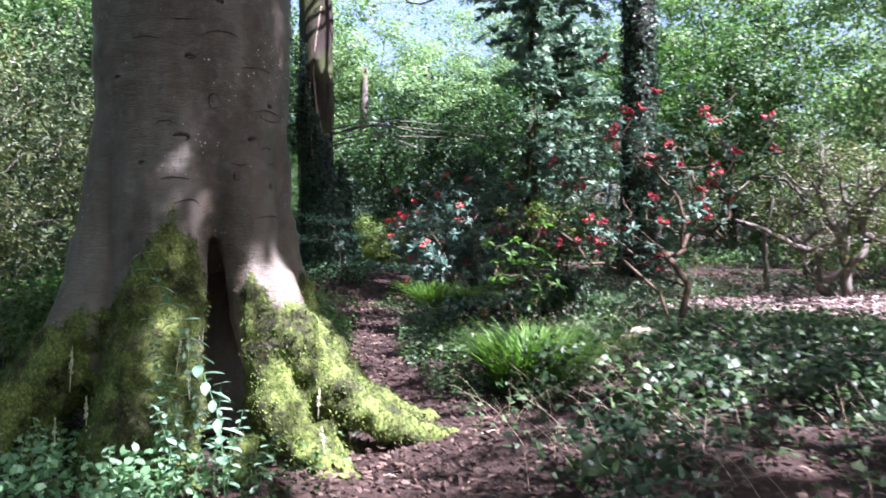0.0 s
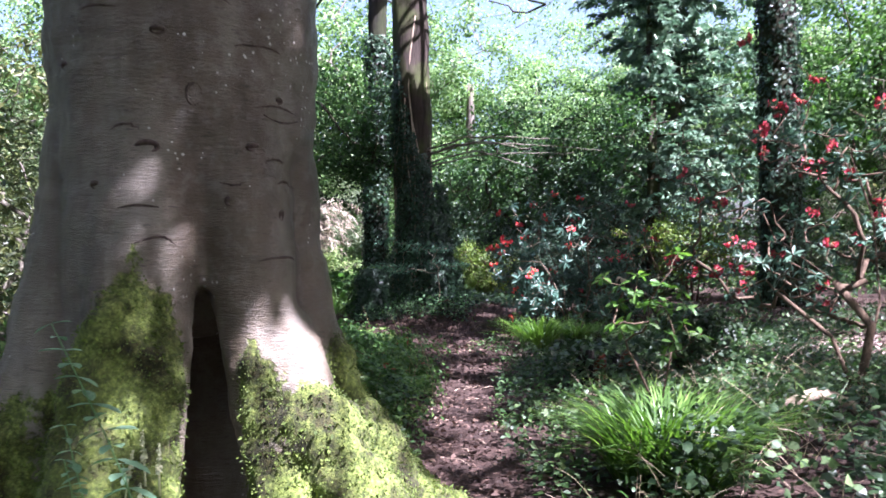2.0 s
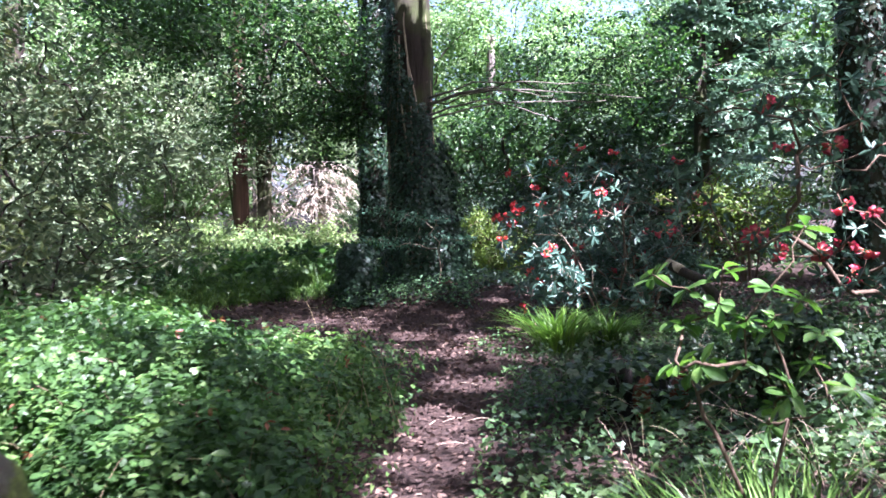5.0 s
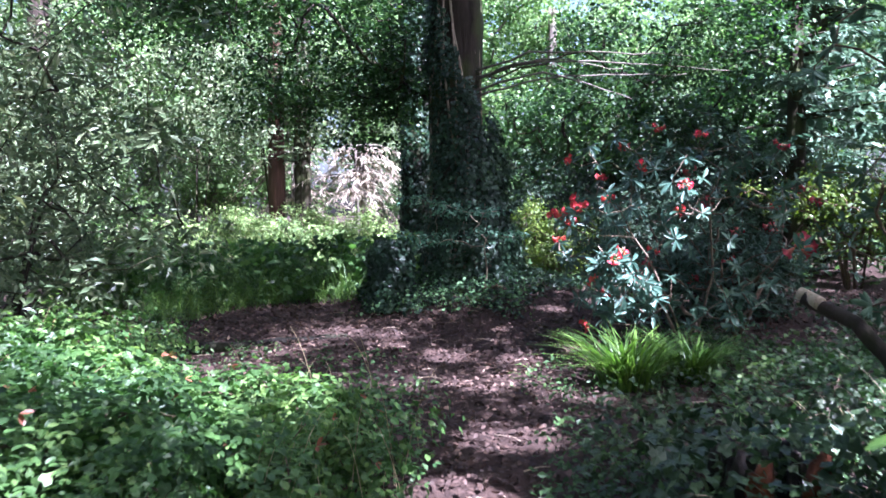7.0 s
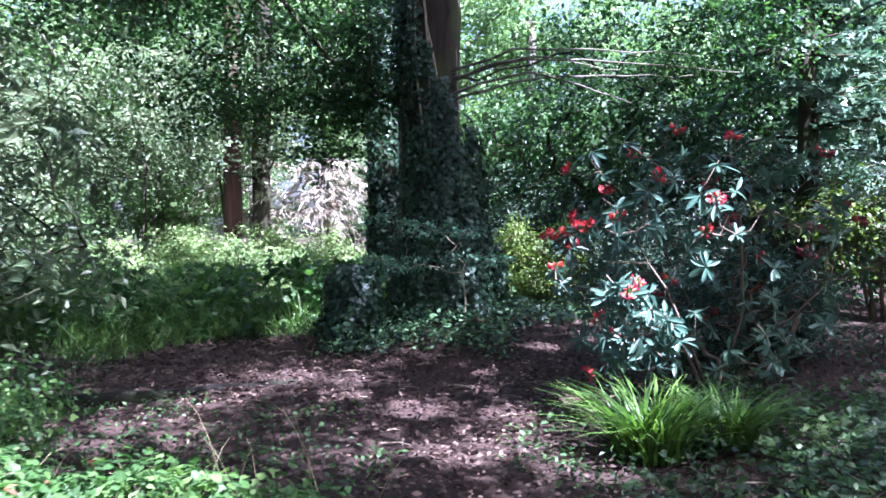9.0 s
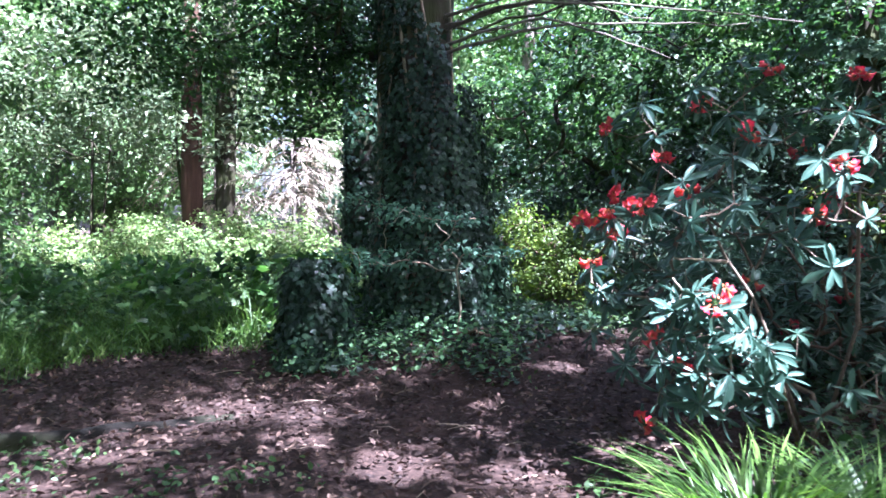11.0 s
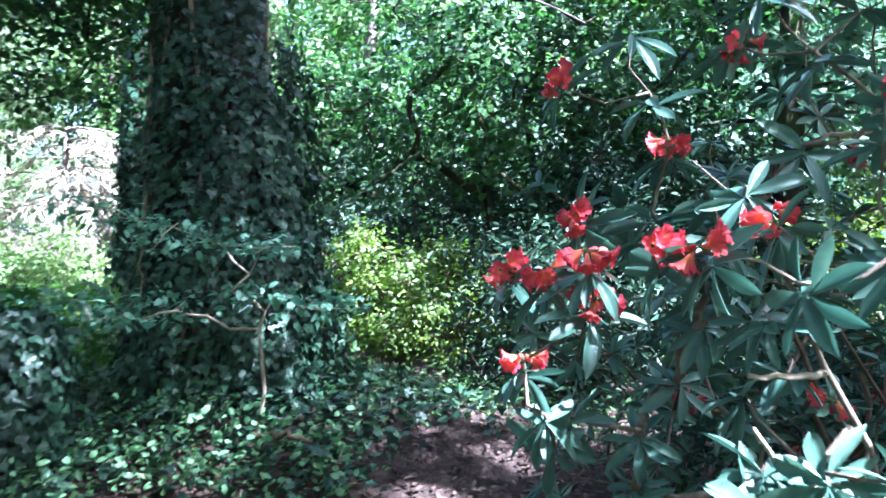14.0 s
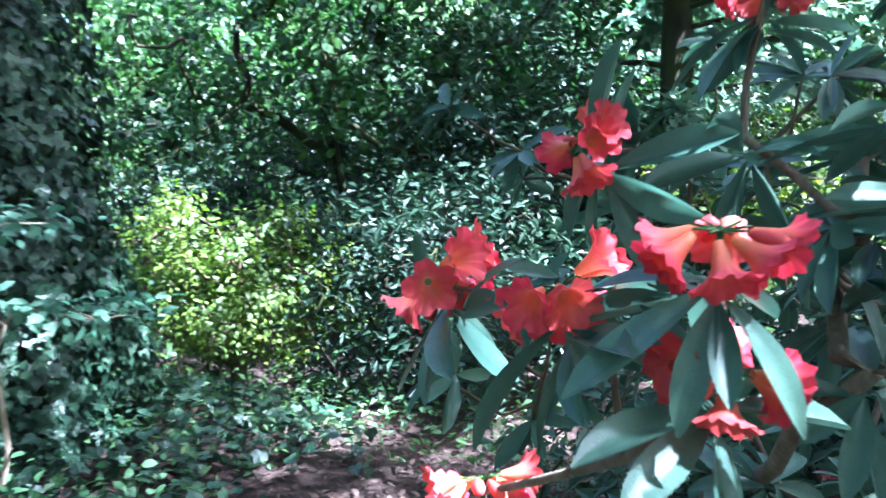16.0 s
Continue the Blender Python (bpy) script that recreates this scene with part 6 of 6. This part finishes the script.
for p in scatter(340, -5, 3, 2.5, 18, lambda x, y: 0.3 + 0.7 * bare(x, y)):
    a, l = rng.uniform(0, 6.28), rng.uniform(0.06, 0.32)
    d = np.array((math.cos(a), math.sin(a), 0.0)) * l
    tw.append(tris(tube(np.array([p + (0, 0, 0.012), p + d * 0.5 + (0.02, 0, 0.03), p + d + (0, 0, 0.015)]), np.array([0.005, 0.004, 0.002]) * rng.uniform(0.6, 1.6), 4)))
stuff("twigs", join(tw), M_PALETWIG, "dry twigs lying on the leaf litter", "twigs")


# ---- small plants ----
def leafy_stem(plant, line, pairs, size, leaf, stem, shape="oval", width=0.5, start=0.25):
    """A stem with opposite leaves."""
    p = np.array(line, float)
    q, _ = curve_pts(np.c_[p, np.ones(len(p))], 14)
    piece("stem", mesh_of("stem", *tris(tube(q, np.linspace(0.005, 0.002, 14), 5)), stem, True), plant)
    f = np.repeat(np.linspace(start, 1, pairs), 2)
    P = np.stack([np.interp(f, np.linspace(0, 1, 14), q[:, i]) for i in range(3)], 1)
    a = np.repeat(np.arange(pairs) * 1.57 + rng.uniform(0, 3), 2) + np.tile([0, math.pi], pairs)
    D = np.stack([np.cos(a), np.sin(a), rng.uniform(-0.5, 0.2, len(a))], 1)
    N = np.stack([-0.3 * np.cos(a), -0.3 * np.sin(a), np.ones(len(a))], 1)
    L = size * rng.uniform(0.75, 1.2, len(a)) * np.interp(f, [start, 0.6, 1], [1, 1, 0.55])
    D = unit(D)
    S = unit(np.cross(N, D))
    for k in range(len(P)):
        m = Matrix((D[k], S[k], np.cross(D[k], S[k]))).transposed().to_4x4()
        piece("leaf", NETTLE_LEAF, plant, Matrix.Translation(P[k]) @ m @ Matrix.Diagonal((L[k], L[k] * width, L[k], 1)))


NETTLE_LEAF = mesh_of("leaf", *leaves(np.zeros((1, 3)), np.array([[1.0, 0, 0]]), np.array([[0, 0, 1.0]]), 1, 1, "long"), leaf_material("single_nettle_leaf", (0.11, 0.2, 0.12), (0.19, 0.3, 0.19), (0.32, 0.45, 0.3), 0.55, 0.35, single=True), True)


def nettle(x, y, h, lean, g=None, label="pale green nettle-like plant at the foot of the beech"):
    g = float(ground_z(x, y)) if g is None else g
    pl = thing("nettle", (x, y, g), label, "plant")
    pl.matrix_basis = pose(x, y, g)
    leafy_stem(pl, [(0, 0, -0.03), (lean[0] * 0.3, lean[1] * 0.3, h * 0.5), (lean[0], lean[1], h)], int(h / 0.055), 0.085, M_NETTLE, M_NETTLE)


climber = thing("nettle", (-1.18, 4.55, 0.02), "tall pale green nettle leaning along the mossy buttress", "plant")
climber.matrix_basis = pose(-1.18, 4.55, 0.02)
leafy_stem(climber, [(0, 0, -0.03), (-0.03, 0, 0.5), (-0.22, 0.02, 0.95), (-0.46, 0.05, 1.38)], 24, 0.12, M_NETTLE, M_NETTLE, width=0.45, start=0.2)
for x, y, h, lx, ly in [(-1.42, 4.62, 1.0, -0.22, 0.05), (-1.36, 4.78, 0.85, -0.12, 0.0), (-1.28, 4.7, 0.65, 0.05, -0.05), (-1.5, 4.68, 0.9, -0.1, -0.08), (-1.2, 4.62, 0.5, 0.1, 0.0), (-1.45, 4.6, 0.55, -0.1, -0.1), (-2.1, 4.5, 0.5, -0.1, 0.0), (-2.5, 4.55, 0.45, 0.05, 0.0), (-2.85, 4.7, 0.5, 0.0, 0.1), (-2.3, 4.3, 0.4, 0.1, 0.1), (-1.75, 4.4, 0.35, 0.0, 0.0), (-1.05, 4.75, 0.35, 0.1, -0.05)]:
    nettle(x, y, h, (lx, ly))
for k in range(6):
    nettle(rng.uniform(-4.0, -1.9), rng.uniform(7.8, 10.5), rng.uniform(0.6, 0.85), (rng.uniform(-0.15, 0.15), rng.uniform(-0.15, 0.15)), None, "upright nettle-like weed among the low bushes")


def flower_spike(x, y, z, h):
    pl = thing("pennywort_spike", (x, y, z), "slim cream flower spike on the mossy roots", "flower")
    pl.matrix_basis = pose(x, y, z, rng.uniform(-8, 8), rng.uniform(-8, 8), 0)
    piece("stem", mesh_of("stem", *limb([(0, 0, -0.03, 0.004), (0, 0, h * 0.6, 0.003), (0.005, 0, h, 0.002)], 8, 5), M_PALE, True), pl)
    n = int(h * 260)
    f = rng.uniform(0.35, 1, n)
    a = rng.uniform(0, 6.28, n)
    P = np.stack([0 * f, 0 * f, f * h], 1)
    D = np.stack([np.cos(a), np.sin(a), -0.7 + 0 * a], 1)
    L = np.interp(f, [0.35, 0.7, 1], [0.02, 0.018, 0.008])
    piece("floret", mesh_of("floret", *leaves(P, D, unit(rng.normal(size=P.shape)), L, L * 0.7, "oval"), M_PALE), pl)


for k in range(7):
    a = radians(rng.uniform(-150, -20))
    r = rng.uniform(1.0, 1.5)
    x, y = -1.76 + r * math.cos(a), 5.98 + r * math.sin(a)
    flower_spike(x, y, max(float(ground_z(x, y)), 0.55 - 0.45 * (r - 0.9)) - 0.15, rng.uniform(0.14, 0.26))
for x, y, z, h in ((-1.52, 5.02, 0.75, 0.2), (-1.45, 5.0, 0.72, 0.18), (-1.58, 4.98, 0.7, 0.17), (-1.5, 4.96, 0.55, 0.2), (-2.2, 4.95, 0.6, 0.25), (-2.75, 5.1, 0.55, 0.32)):
    flower_spike(x, y, z, h)

# herbs crowding the beech's foot
foot = scatter(5200, -4.2, -0.5, 3.6, 5.3, lambda x, y: ((np.hypot(x + 1.76, y - 5.98) > 0.95) & (x < -1.15 + 0.2 * np.sin(7 * y))) * smooth(patchy(x, y, 2.2, 41), 0.3, 0.6))
cover(foot, 0.02, 0.3, 0.055, "oval", 0.7, M_NETTLE, "foot_herbs", "green herbs crowding the beech roots", "ground cover", 0.5, 0.6)


def sapling():
    x, y = -2.25, 17.95
    g = float(ground_z(x, y))
    pl = thing("sapling", (x, y, g), "slender sapling with flat sprays of soft blue-green leaves", "sapling")
    pl.matrix_basis = pose(x, y, g)
    inv = pl.matrix_basis.inverted()
    ends = np.concatenate([blob_points(14, (-2.9, 17.9, 1.45), (0.75, 0.4, 0.12), 0.1), blob_points(10, (-2.3, 17.9, 1.75), (0.6, 0.35, 0.1), 0.1), blob_points(8, (-1.95, 17.85, 1.5), (0.4, 0.3, 0.1), 0.1), blob_points(8, (-2.9, 17.9, 1.95), (0.4, 0.3, 0.1), 0.1)])
    V, F, _ = branching([[(x, y, g), (x + 0.06, y, g + 0.35), (x + 0.02, y, g + 0.7)]], ends, 0.0026, 0.4, 0.15, 0.015, 0.0, 5)
    piece("branchwork", mesh_of("branchwork", V, F, M_PALETWIG, True), pl, inv)
    piece("foliage", crown_mesh("foliage", ends, 20, 0.12, 0.062, M_SAPLING, "oval", 0.55, gaps=False, squash=0.18), pl, inv)


M_SAPLING = leaf_material("sapling_leaf", (0.052, 0.11, 0.07), (0.09, 0.175, 0.11), (0.15, 0.26, 0.15), 0.5, 0.45)
sapling()
cover(scatter(1500, -3.7, -1.6, 17.0, 18.1, lambda x, y: 0.7 * (1 - bare(x, y))), 0.03, 0.3, 0.052, "oval", 0.65, M_NETTLE, "mound_weeds", "fresh green weeds on the mound", "ground cover", 0.5, 0.6)

cover(scatter(700, 0.0, 1.2, 10.8, 12.0, lambda x, y: 0 * x + 0.9), 0.1, 0.45, 0.07, "ivy", 0.95, M_BRAMBLE, "stump_ivy", "ivy creeping over the charred stump", "ground cover", 0.5, 0.6)
